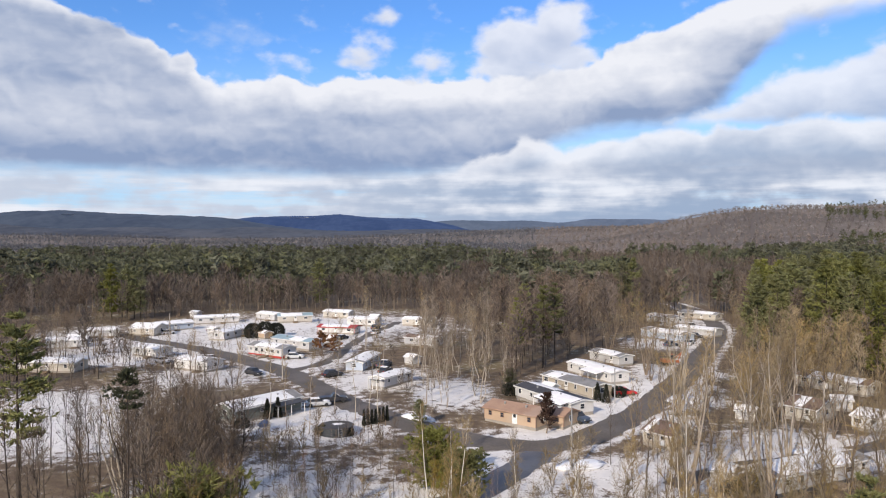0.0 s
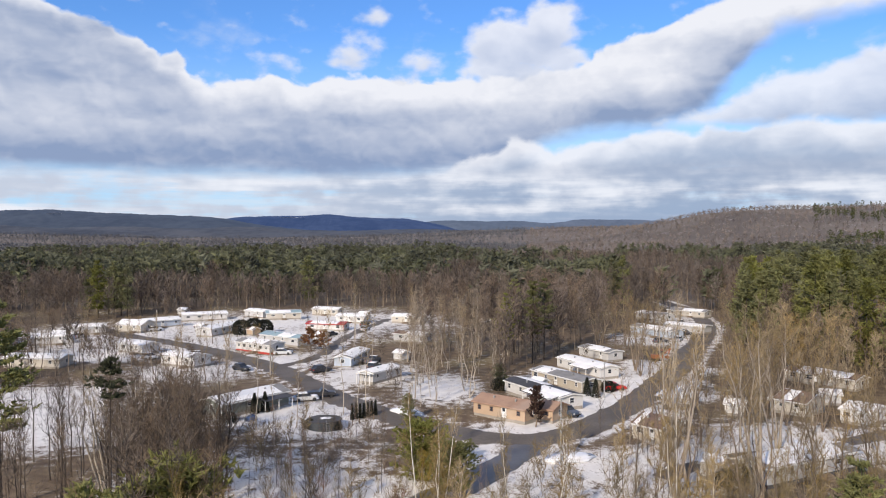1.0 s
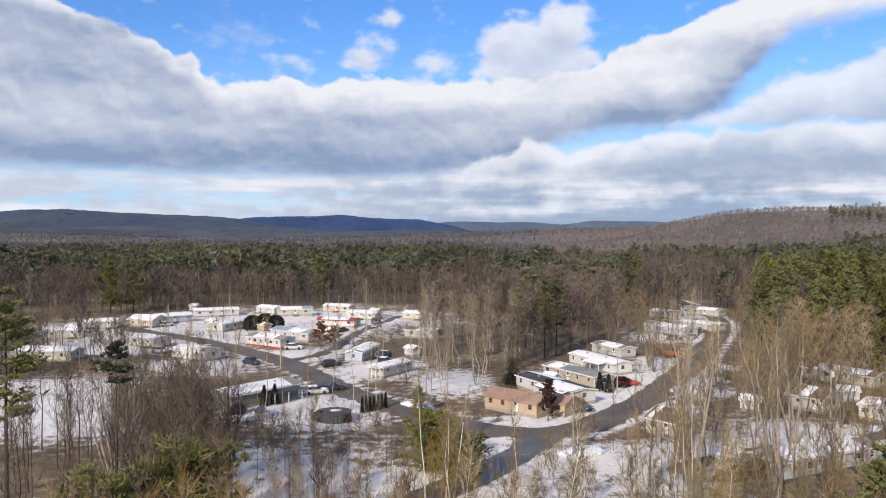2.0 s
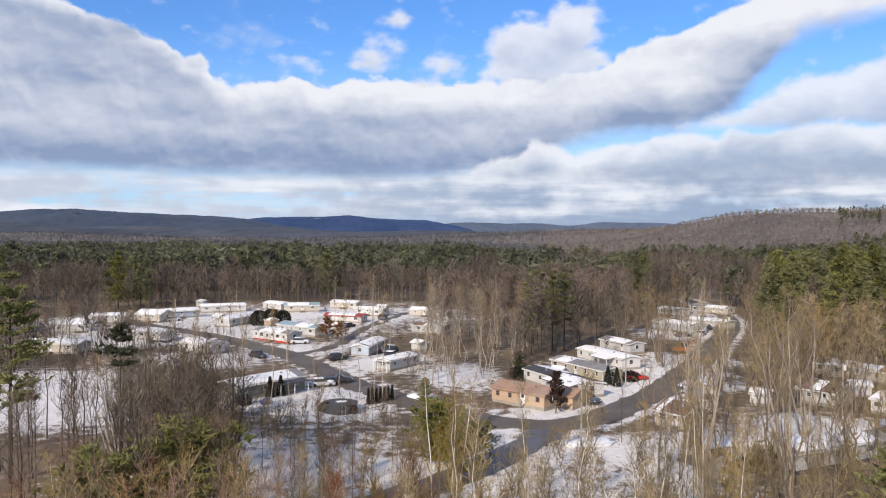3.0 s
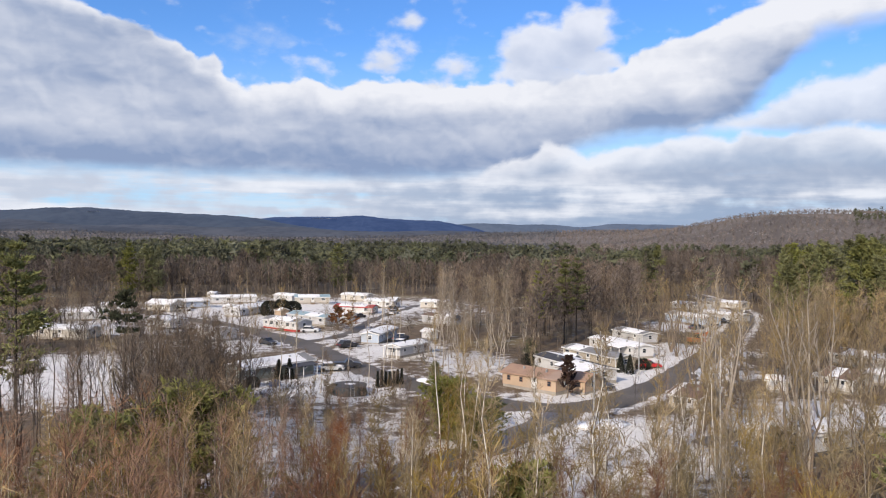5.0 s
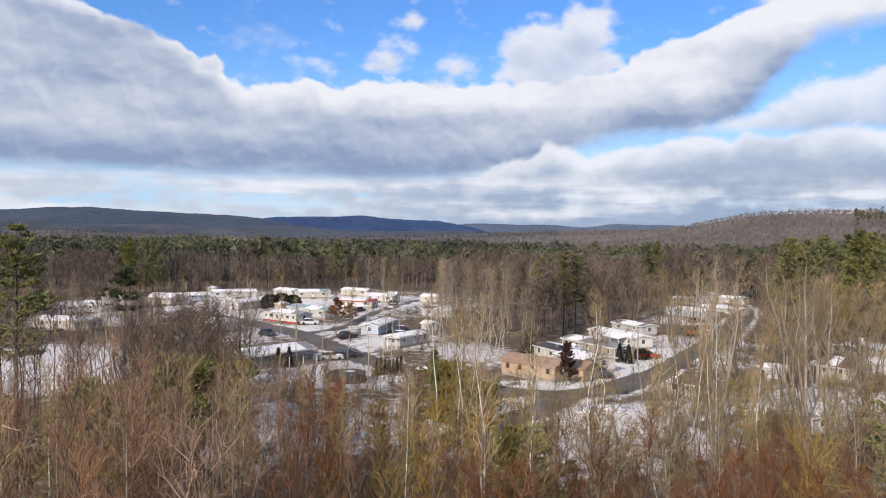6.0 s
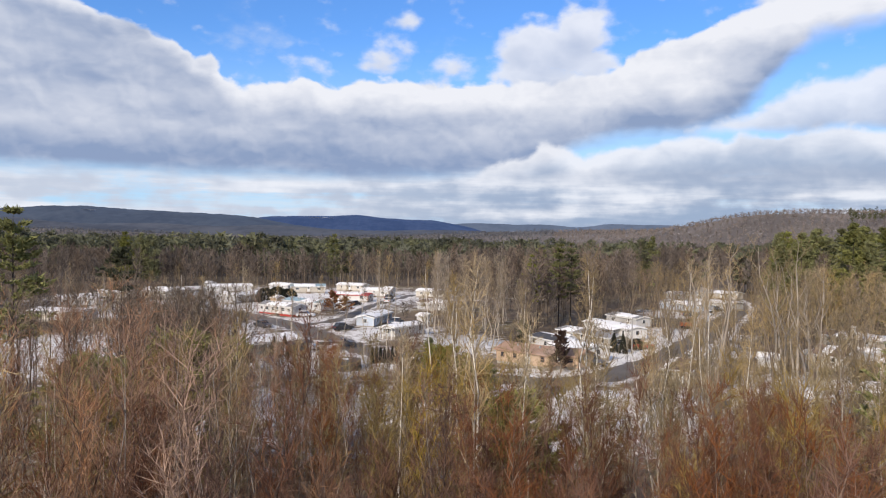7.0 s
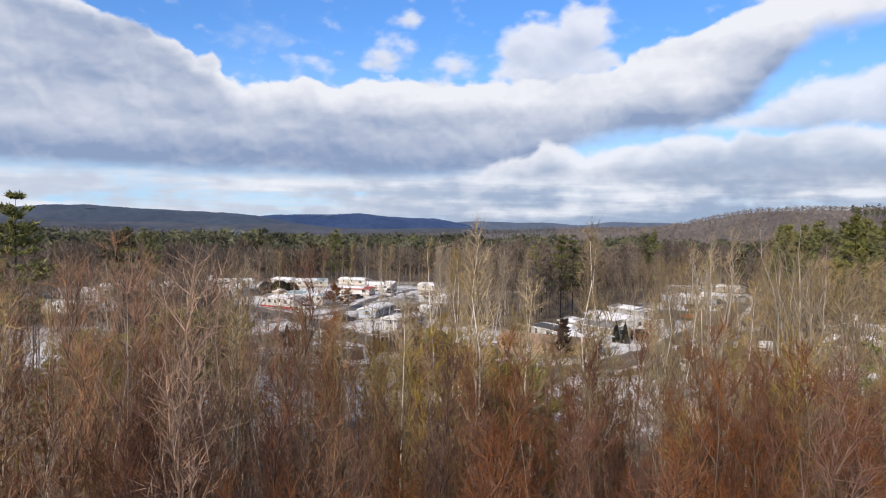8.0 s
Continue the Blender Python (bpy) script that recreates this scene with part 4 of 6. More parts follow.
def pine(seed, H, first=.35, spread=3.4, whorls=13, per=6, sprays=9, tufts=4, size=.55, r=.2, narrow=1.0, flat=.12, lite=False, taper=.75):
    """A pine: straight stem, whorls of level branches, each with tufts of needles. Returns (trunk, branches, needles)."""
    rng = np.random.default_rng(seed)
    tilt = rng.normal(0, .25, 2)
    pts = [np.array([tilt[0] * t, tilt[1] * t, H * t - (.25 if t == 0 else 0)]) for t in np.linspace(0, 1, 6)]
    trunk = tube(pts, [r * (1.02 - .97 * t) for t in np.linspace(0, 1, 6)], 3 if lite else 6)
    br, b_b, b_t, b_w = [], [], [], []
    for w in range(whorls):
        t = first + (1 - first) * (w + rng.uniform(.0, .8)) / whorls
        rel = (t - first) / (1 - first)
        form = (math.sin(min(1, rel * 1.9 + .25) * math.pi / 2) * (1 - rel) ** taper + .06)
        for k in range(per):
            if rng.uniform() < .12:
                continue
            az = rng.uniform(0, 6.28)
            L = spread * narrow * form * rng.uniform(.55, 1.2)
            b = np.array([tilt[0] * t, tilt[1] * t, H * t])
            d = np.array([math.cos(az), math.sin(az), flat + .5 * rel])
            e = b + d * L
            if lite:
                b_b.append(b[None]), b_t.append(e[None]), b_w.append(np.full(1, .22))
            else:
                br.append(tube([b, (b + e) / 2 - np.array([0, 0, .04 * L]), e], [.05, .035, .01], 3))
            u = rng.uniform(.3, 1.05, sprays)
            c = b + (e - b) * u[:, None] + rng.normal(0, .16 + .05 * L, (sprays, 3)) * np.array([1, 1, 1.4 if lite else .35])
            for q in range(tufts):
                dd = rng.normal(0, .6, (sprays, 3)) * np.array([1, 1, .6]) + d * .5 + np.array([0, 0, .15])
                dd /= np.linalg.norm(dd, axis=1)[:, None]
                b_b.append(c - dd * size * .3)
                b_t.append(c + dd * size * rng.uniform(.6, 1.3, (sprays, 1)))
                b_w.append(size * rng.uniform(.35, .7, sprays))
    nd = blades(np.concatenate(b_b), np.concatenate(b_t), np.concatenate(b_w), rng)
    return trunk, (join_pieces(br) if br else trunk), nd


TREE_MESHES = {}


def tree_kind(key, made, bark, fine, limb_mat=None):
    """Meshes shared by all the trees of one variant: trunk, crown."""
    trunk, lim, tw = made
    v, f = join_pieces([lim, tw])
    fm = np.r_[np.zeros(len(lim[1]), int), np.ones(len(tw[1]), int)]
    TREE_MESHES[key] = (mesh_of("trunk_" + key, trunk[0], trunk[1], [M[bark]], shade=True), mesh_of("crown_" + key, v, f, [M[limb_mat or bark], M[fine]], fm),
                        join_pieces([trunk, lim] if len(lim[0]) != len(trunk[0]) else [trunk]), tw)


def stand_tree(name, key, x, y, scale, label, category, group, turn=None, squeeze=1.0):
    """One tree, with trunk and crown, on the ground."""
    e = new(name)
    e.matrix_world = pose(x, y, float(height(x, y)) - .05, 0, 0, random.uniform(0, 360) if turn is None else turn) @ Matrix.Diagonal((scale * squeeze, scale * squeeze, scale, 1))
    for n, mesh in (("trunk", TREE_MESHES[key][0]), ("crown", TREE_MESHES[key][1])):
        o = new(n, mesh)
        o.parent = e
    return tagged(e, label, category, group)


for i in range(6):   # fine young trees close to the camera's way: twiggy, reddish
    tree_kind(f"red{i}", bare_tree(10 + i, 14, .22, 1.9, 28, 9, 9, .62, .011, .058, 4, 1 + (i % 3 == 2), .8, 2.1), "red_bark", "twig_red")
for i in range(3):
    tree_kind(f"rose{i}", bare_tree(20 + i, 14, .24, 1.8, 24, 8, 8, .62, .011, .055, 4, 1 + (i == 2), .9, 2.2), "red_bark", "twig_rose")
for i in range(4):   # pale slender saplings with few twigs
    tree_kind(f"pale{i}", bare_tree(40 + i, 14, .30, 1.4, 16, 5, 5, .7, .013, .050, 4, 1 + (i == 3), .9, 2.2), "pale_bark", "twig_rose", "bark")
for i in range(3):
    tree_kind(f"olive{i}", bare_tree(30 + i, 12, .22, 1.9, 20, 7, 7, .75, .020, .07, 4, 1, .6, 1.6), "bark", "twig_olive")
for i in range(4):   # tall slender birches and aspens
    tree_kind(f"birch{i}", bare_tree(50 + i, 18, .46, 1.6, 24, 7, 6, .6, .018, .10, 6, 1 + (i == 3), .5, 1.8), "birch_bark", "twig_tan", "bark")
for i in range(6):   # middle-distance hardwoods
    tree_kind(f"wood{i}", bare_tree(70 + i, 16, .22, 3.3, 20, 8, 5, 1.15, .055, .11, 4, 1 + (i % 4 == 3), .5, 1.1), "bark", "twig_tan")
for i in range(3):
    tree_kind(f"dark{i}", bare_tree(90 + i, 14, .36, 2.5, 17, 6, 5, .9, .028, .125, 5, 1, .6, 1.1), "dark_bark", "twig_dark")
for i in range(3):   # broad dark crowns before the snowy field
    tree_kind(f"broad{i}", bare_tree(260 + i, 15, .24, 4.3, 26, 8, 5, 1.0, .036, .17, 5, 1 + (i == 1), .9, .95), "dark_bark", "twig_dark")
for i in range(4):   # poles: slender pale trunks with a small high crown
    tree_kind(f"pole{i}", bare_tree(110 + i, 18, .42, 1.9, 15, 6, 4, .95, .030, .11, 4, 1, .5, 1.8), "pale_bark", "twig_tan")
for i in range(4):   # pale trees with open, leaning crowns
    tree_kind(f"aspen{i}", bare_tree(120 + i, 17, .26, 2.7, 19, 6, 4, .95, .036, .115, 5, 1 + (i == 3), 1.1, 1.4), "pale_bark", "twig_pale", "bark")
for i in range(2):   # broad trees of several stems
    tree_kind(f"fork{i}", bare_tree(130 + i, 19, .45, 3.2, 40, 6, 4, .9, .028, .2, 6, 5, .8, 1.5), "pale_bark", "twig_tan")
for i in range(2):
    tree_kind(f"spread{i}", bare_tree(135 + i, 15, .30, 3.6, 30, 5, 4, .95, .028, .19, 6, 3, .9, 1.1), "bark", "twig_tan")
for i in range(3):
    tree_kind(f"pine{i}", pine(150 + i, 20, .36, 4.4, 14, 6, 11, 4, .52, .24), "dark_bark", "needles")
tree_kind("thin_pine0", pine(160, 20, .80, 2.4, 6, 6, 9, 4, .42, .17), "dark_bark", "needles_dark")
for i in range(2):
    tree_kind(f"young_pine{i}", pine(170 + i, 10, .03, 4.6, 16, 9, 12, 5, .42, .13, 1.0, .28), "bark", "needles")
tree_kind("round_pine2", pine(177, 8, .03, 4.4, 15, 10, 13, 5, .46, .13, 1.0, .35, taper=.4), "bark", "needles")
for i in range(2):   # as wide as they are high, rounded
    tree_kind(f"round_pine{i}", pine(175 + i, 8, .03, 4.4, 15, 10, 13, 5, .46, .13, 1.0, .35, taper=.45), "bark", "needles_bright")
for i in range(3):
    tree_kind(f"mid_pine{i}", pine(180 + i, 20, .16, 5.0, 14, 6, 10, 3, .74, .24, flat=.06, lite=True), "dark_bark", "needles")
for i in range(4):   # stands behind the homes: slim stems, brushy from low down
    tree_kind(f"stand{i}", bare_tree(195 + i, 16, .34, 3.3, 19, 7, 2, 1.15, .135, .09, 3, 1, .8, 1.0), "bark", "twig_dark")
for i in range(3):   # knee-high to head-high brush
    tree_kind(f"brush{i}", bare_tree(300 + i, 3, .04, 1.3, 12, 4, 3, .8, .03, .03, 3, 1, .3, 1.3, lite=True), "bark", "twig_dark")
for i in range(3):   # open hardwoods by the homes
    tree_kind(f"open{i}", bare_tree(100 + i, 16, .28, 3.4, 16, 5, 4, 1.05, .030, .17, 5, 1 + (i == 2), .9, 1.1), "bark", "twig_tan")
tree_kind("leafy1", bare_tree(191, 8, .10, 2.5, 24, 8, 9, .5, .26, .12, 5, 1, .4, 1.0), "bark", "maroon_leaves")
tree_kind("leafy0", bare_tree(190, 8, .18, 2.6, 20, 8, 8, .5, .26, .12, 5, 1, .4, .8), "bark", "dead_leaves")


def clear_of(x, y, gap=1.5):
    if road_distance(np.array([x]), np.array([y]))[0] < gap:
        return False
    for (ax, ay, ux, uy, L, Wd) in FOOT:
        s, t = (x - ax) * ux + (y - ay) * uy, -(x - ax) * uy + (y - ay) * ux
        if -2.2 < s < L + 2.2 and -2.6 < t < Wd + 1.2:
            return False
    return True


def scatter(rng, n, box, keep, spacing):
    """Random spots in a box that pass keep(x, y) and stand apart from one another."""
    out, cells = [], {}
    for _ in range(n * 12):
        if len(out) >= n:
            break
        x, y = rng.uniform(box[0], box[1]), rng.uniform(box[2], box[3])
        c = (int(x // spacing), int(y // spacing))
        if any((c[0] + i, c[1] + j) in cells and math.hypot(x - cells[(c[0] + i, c[1] + j)][0], y - cells[(c[0] + i, c[1] + j)][1]) < spacing for i in (-1, 0, 1) for j in (-1, 0, 1)):
            continue
        if keep(x, y):
            cells[c] = (x, y)
            out.append((x, y))
    return out


def woods(name, spots, keys, heights, mats, label, seed, base_h, category="trees"):
    """Many trees joined into one object: copies of the variants, turned and scaled."""
    rng = np.random.default_rng(seed)
    vs, fs, ms, ts, o = [], [], [], [], 0
    for (x, y), h in zip(spots, heights):
        tree_tone = rng.uniform()
        wood, fine = TREE_MESHES[keys[rng.integers(len(keys))]][2:]
        a, s = rng.uniform(0, 6.28), h / base_h
        sx = s * rng.uniform(.85, 1.2)
        R = np.array([[math.cos(a) * sx, math.sin(a) * sx, 0], [-math.sin(a) * sx, math.cos(a) * sx, 0], [0, 0, s]], dtype=np.float32)
        shift = np.array([x, y, float(height(x, y)) - .05], dtype=np.float32)
        for (v, f), k in ((wood, 0), (fine, 1)):
            vs.append(v @ R + shift)
            fs.append(f + o)
            ms.append(np.full(len(f), k))
            ts.append(np.full(len(v), tree_tone, dtype=np.float32))
            o += len(v)
    me = mesh_of(name, np.concatenate(vs), np.concatenate(fs), [M[m] for m in mats], np.concatenate(ms))
    me.attributes.new("tree_tone", "FLOAT", "POINT").data.foreach_set("value", np.concatenate(ts))
    return tagged(new(name, me), label, category, kind="stuff")

# ---- woods: single trees first, then joined stands ----
rng0 = np.random.default_rng(4)
TG = "bare trees round the park"
# trees that stand out
for key, x, y, hh, base, label, cat in (
        ("pine0", -45.9, 79, 21.7, 20, "tall dark green pine with ragged level branches", "pine tree"), ("thin_pine0", -28.8, 66, 18.0, 20, "slim dark pine with a small high crown", "pine tree"),
        ("round_pine0", -23.5, 52, 10.0, 8, "bushy young green pine among saplings", "pine tree"), ("round_pine1", -19.0, 55, 11.2, 8, "bushy young green pine among saplings", "pine tree"),
        ("round_pine2", -1.6, 88, 6.4, 8, "wide young pine beside the road", "pine tree"), ("round_pine2", 2.0, 84, 5.4, 8, "wide young pine beside the road", "pine tree"),
        ("young_pine1", 3.2, 41, 11.0, 10, "olive green young pine between birches", "pine tree"),
        ("pine1", 25.8, 44, 15.4, 20, "dense green pine at the wood's edge", "pine tree"), ("round_pine0", 27.5, 42, 11.0, 8, "dense green pine at the wood's edge", "pine tree"),
        ("pine2", 22.0, 170, 18.8, 20, "tall green pine behind the trailers", "pine tree"), ("pine0", 25.5, 176, 18.6, 20, "tall green pine behind the trailers", "pine tree"),
        ("pine1", 15.5, 166, 16.2, 20, "dark green pine behind the trailers", "pine tree"), ("pine2", 19.5, 186, 18.4, 20, "tall green pine behind the trailers", "pine tree"),
        ("birch0", 1.6, 33.5, 18.2, 18, "white-barked birch with fine twigs", "birch tree"), ("birch1", 6.6, 40.5, 18.4, 18, "white-barked birch with fine twigs", "birch tree"),
        ("birch2", 3.4, 36, 15.6, 18, "leaning white birch with few twigs", "birch tree"), ("birch3", -1.0, 58, 17.6, 18, "clump of pale birch stems", "birch tree"),
        ("birch0", .6, 44, 16.6, 18, "white-barked birch with fine twigs", "birch tree"), ("birch1", 8.6, 47, 17.4, 18, "slim birch with greyish bark", "birch tree"),
        ("birch2", -6.5, 40, 13.5, 18, "pale young birch among saplings", "birch tree"), ("birch3", 14, 52, 14.5, 18, "clump of pale birch stems", "birch tree"),
        ("birch1", -2.4, 36, 14.8, 18, "white-barked birch with fine twigs", "birch tree"), ("birch0", 5.2, 52, 16.0, 18, "white-barked birch with fine twigs", "birch tree"),
        ("birch2", -.2, 50, 16.8, 18, "white-barked birch with fine twigs", "birch tree"), ("birch0", 11.5, 44, 15.2, 18, "white-barked birch with fine twigs", "birch tree"),
        ("birch1", -12, 44, 12.8, 18, "white-barked birch with fine twigs", "birch tree"), ("birch2", 17, 46, 15.5, 18, "white-barked birch with fine twigs", "birch tree"),
        ("birch0", -21, 40, 14.0, 18, "white-barked birch with fine twigs", "birch tree"), ("birch3", 20, 60, 16.0, 18, "clump of pale birch stems", "birch tree"),
        ("fork0", 33.6, 77, 19.9, 19, "broad bare tree of several pale stems", "tree"), ("fork1", 26.0, 80, 19.2, 19, "broad bare tree of several pale stems", "tree"), ("fork1", 40, 128, 19.0, 19, "broad bare tree of several pale stems", "tree"),
        ("fork0", 44, 96, 17.0, 19, "bare tree of several stems before a trailer", "tree"), ("fork1", -34, 78, 15.0, 19, "dark bare tree with spreading stems", "tree"),
        ("leafy1", 15.2, 113.6, 5.8, 8, "small oak holding dark maroon leaves", "tree"), ("leafy0", -30.8, 190, 5.6, 8, "round oak with orange-brown dead leaves", "tree"),
        ("leafy0", -27.8, 188.5, 4.6, 8, "round oak with orange-brown dead leaves", "tree"), ("young_pine0", -4.2, 117.6, 4.2, 10, "round dark evergreen shrub by the road", "shrub"),
        ("young_pine1", 12.4, 143.5, 4.6, 10, "dark evergreen shrub beside a trailer", "shrub")):
    stand_tree(cat.replace(" ", "_"), key, x, y, hh / base, label, cat, TG if cat == "tree" else "evergreens and birches", squeeze=.85 if y > 160 and key[:4] == "pine" else {"leafy1": 1.35, "leafy0": 1.9, "round_pine2": 1.15}.get(key, 1.0))


def clump(x, y, s, k):
    return noise.noise(Vector((x * s, y * s, k)))


def near_top(x, y):
    """How tall the young growth stands, falling with distance ahead of the hill's foot."""
    d = math.hypot(x, y)
    return 14.9 - .115 * max(0, d - 24)


def near_ok(x, y):
    return y > 9 and abs(x) < .66 * y + 9 and math.hypot(x, y) > 10 and clear_of(x, y, 1.0) and (y < 56 or openness(np.array([x]), np.array([y]))[0] < .7)


spots = scatter(rng0, 172, (-34, 36, 9, 43), near_ok, 1.6)
for x, y in spots:
    k = "pale%d" % rng0.integers(4) if math.hypot(x, y) > 19 and rng0.uniform() < (.34 if x < 0 else .12) else "rose%d" % rng0.integers(3) if x < -.12 * y and rng0.uniform() < .7 else "red%d" % rng0.integers(6) if math.hypot(x, y) < 26 or (rng0.uniform() < .45 and x > 0) or rng0.uniform() < .2 else "olive%d" % rng0.integers(3)
    hh = near_top(x, y) * rng0.uniform(.82, 1.03)
    if x < -5 and 13 < y < 32:
        hh *= 1.17
    if math.hypot(x, y) < 13:
        hh = min(hh, 13.3)
    stand_tree("young_tree", k, x, y, hh / (12 if k[0] == "o" else 14), "leafless young tree with fine reddish twigs" if k[0] == "r" else "pale-barked leafless sapling with few twigs" if k[0] == "p" else "leafless young tree with olive-brown twigs", "tree", TG)
spots = scatter(rng0, 170, (-56, 56, 38, 80), lambda x, y: near_ok(x, y) and (math.hypot(x, y) < 60 or x > .36 * y) and not (-.27 * y < x < -.14 * y and y > 46) and not (x < -.36 * y and y > 46), 2.2)
woods("sapling_thicket", spots[:95], ["olive0", "olive1", "olive2"], [near_top(x, y) * rng0.uniform(.7, 1.08) for x, y in spots[:95]], ("bark", "twig_olive"), "thicket of olive-brown bare saplings", 11, 12)
woods("sapling_thicket", spots[95:], ["pole0", "pole1", "olive1", "olive0"], [near_top(x, y) * rng0.uniform(.55, 1.0) for x, y in spots[95:]], ("bark", "twig_tan"), "thicket of tan bare saplings", 12, 16)
# hardwoods left of the park and right of the road, each a tree of its own
left = scatter(rng0, 70, (-64, -14, 50, 92), lambda x, y: clear_of(x, y) and abs(x) < .62 * y + 6 and x < -.29 * y and (x > -.41 * y or rng0.uniform() < .04), 2.2)
for x, y in left:
    stand_tree("hardwood_tree", "dark%d" % rng0.integers(3), x, y, (16.5 - .08 * (y - 50)) * rng0.uniform(.7, 1.0) / 14, "leafless dark-barked hardwood tree", "tree", TG)
right = scatter(rng0, 74, (20, 100, 52, 170), lambda x, y: clear_of(x, y, 1.2) and abs(x) < .64 * y + 6 and x > .25 * y and not (x < 36 and y > 112), 3.8)
for x, y in right:
    stand_tree("hardwood_tree", ("open%d" % rng0.integers(3)) if rng0.uniform() < .65 else ("spread%d" % rng0.integers(2)), x, y, rng0.uniform(8, 16) / 16, "leafless tan hardwood tree beside the homes", "tree", TG)
mid = scatter(rng0, 46, (-9, 18, 120, 190), lambda x, y: clear_of(x, y, 2) and x < 1 + (y - 110) * .27 and x > -7 and clump(x, y, .12, 4) > -.2, 2.6)
for x, y in mid:
    stand_tree("slim_tree", "aspen%d" % rng0.integers(4), x, y, rng0.uniform(9, 17.5) / 17, "tall slim leafless tree with pale trunk", "tree", TG)
left2 = scatter(rng0, 60, (-112, -38, 122, 205), lambda x, y: clear_of(x, y, 1.2) and abs(x) < .62 * y + 6 and math.hypot(x + 58, y - 111) > 18 and math.hypot((x + 68) / 19, (y - 130) / 24) > 1, 4.0)
for x, y in left2:
    stand_tree("hardwood_tree", "open%d" % rng0.integers(3), x, y, rng0.uniform(6, 11.5) / 16, "leafless brown tree between mobile homes", "tree", TG)
for x, y, hh in ((-18.6, 125.5, 16), (-14.8, 121.6, 17), (-12.6, 123.0, 15), (-20.8, 113.0, 13), (-30, 110.5, 14), (-26.5, 112, 15), (-24, 111, 12), (-11.0, 122.8, 16), (-31, 200, 15), (-20, 186, 17),
                 (-14, 168, 15), (-6, 190, 16), (-22, 210, 15), (-68, 240, 12), (-55, 150, 13)):
    stand_tree("slim_tree", "pole%d" % rng0.integers(4), x, y, hh / 18, "single slim leafless tree on a snowy lot", "tree", TG)


for x, y in scatter(rng0, 26, (-62, -30, 62, 98), lambda x, y: -.58 * y < x < -.40 * y and clear_of(x, y), 2.6):
    stand_tree("slim_tree", "dark%d" % rng0.integers(3), x, y, rng0.uniform(10.5, 14) / 14, "slim dark leafless tree before a snowy field", "tree", TG, squeeze=.8)
for x, y in scatter(rng0, 64, (40, 100, 170, 266), lambda x, y: clear_of(x, y, .6), 3.2):
    stand_tree("slim_tree", "open%d" % rng0.integers(3), x, y, rng0.uniform(7, 14) / 16, "leafless tree beside the climbing road", "tree", TG)
for x, y in scatter(rng0, 14, (-14, -2, 33, 46), lambda x, y: -.29 * y < x < -.04 * y, 1.7):
    stand_tree("young_tree", "rose%d" % rng0.integers(3), x, y, rng0.uniform(12.0, 13.6) / 14, "leafless young tree with fine pinkish twigs", "tree", TG)
for x, y in scatter(rng0, 20, (-26, 20, 26, 50), lambda x, y: abs(x) < .6 * y and clear_of(x, y), 2.4):
    stand_tree("slim_tree", "pole%d" % rng0.integers(4), x, y, (near_top(x, y) * rng0.uniform(.92, 1.14)) / 18, "pale slender leafless pole-like tree", "tree", TG)

for x, y in scatter(rng0, 34, (-22, -6, 17, 34), lambda x, y: -.64 * y < x < -.30 * y and math.hypot(x, y) > 17, 1.1):
    k = "red%d" % rng0.integers(6) if y < 26 and rng0.uniform() < .7 else "pale%d" % rng0.integers(4)
    stand_tree("young_tree", k, x, y, (rng0.uniform(12.4, 14.6) if k[0] == "r" else rng0.uniform(13.2, 17.0)) / 14, "tall leafless sapling with reddish twigs" if k[0] == "r" else "tall pale-barked leafless sapling on the slope", "tree", TG)

for x, y in scatter(rng0, 34, (-12, 16, 16, 29), lambda x, y: abs(x) < .55 * y and math.hypot(x, y) > 16, 1.3):
    stand_tree("young_tree", "red%d" % rng0.integers(6), x, y, rng0.uniform(11.3, 13.4) / 14, "leafless young tree with fine reddish twigs", "tree", TG)
for x, y in scatter(rng0, 16, (-46, -24, 80, 110), lambda x, y: -.43 * y < x < -.29 * y and clear_of(x, y, 1), 2.0):
    stand_tree("hardwood_tree", "dark%d" % rng0.integers(3), x, y, rng0.uniform(10.5, 14) / 14, "leafless dark-barked hardwood tree", "tree", TG, squeeze=1.15)
for x, y in scatter(rng0, 84, (-30, -3, 60, 106), lambda x, y: -.32 * y < x < -.05 * y and clear_of(x, y, .6), 1.6):
    k = "dark%d" % rng0.integers(3) if rng0.uniform() < .55 else "pale%d" % rng0.integers(4)
    stand_tree("sapling", k, x, y, rng0.uniform(4.5, 8.5) / 14, "thin leafless sapling on snowy ground", "tree", TG, squeeze=.6)
for x, y in scatter(rng0, 40, (20, 50, 62, 100), lambda x, y: .08 * y < x < .45 * y and clear_of(x, y, .6), 1.8):
    k = "dark%d" % rng0.integers(3) if rng0.uniform() < .4 else "pale%d" % rng0.integers(4)
    stand_tree("sapling", k, x, y, rng0.uniform(4.5, 9.5) / 14, "thin leafless sapling on snowy ground", "tree", TG, squeeze=.6)
for x, y in scatter(rng0, 30, (50, 104, 116, 165), lambda x, y: .42 * y < x < .64 * y and clear_of(x, y, 1), 3.0):
    stand_tree("hardwood_tree", "wood%d" % rng0.integers(6), x, y, rng0.uniform(9.5, 14.5) / 16, "leafless tan hardwood tree before the pines", "tree", TG)


for x, y in scatter(rng0, 13, (-48, -20, 64, 92), lambda x, y: -.44 * y < x < -.28 * y and clear_of(x, y, 1), 3.6):
    stand_tree("hardwood_tree", "broad%d" % rng0.integers(3), x, y, (15.0 - .06 * (y - 64)) * rng0.uniform(.72, 1.04) / 15, "broad leafless dark-barked hardwood tree", "tree", TG)
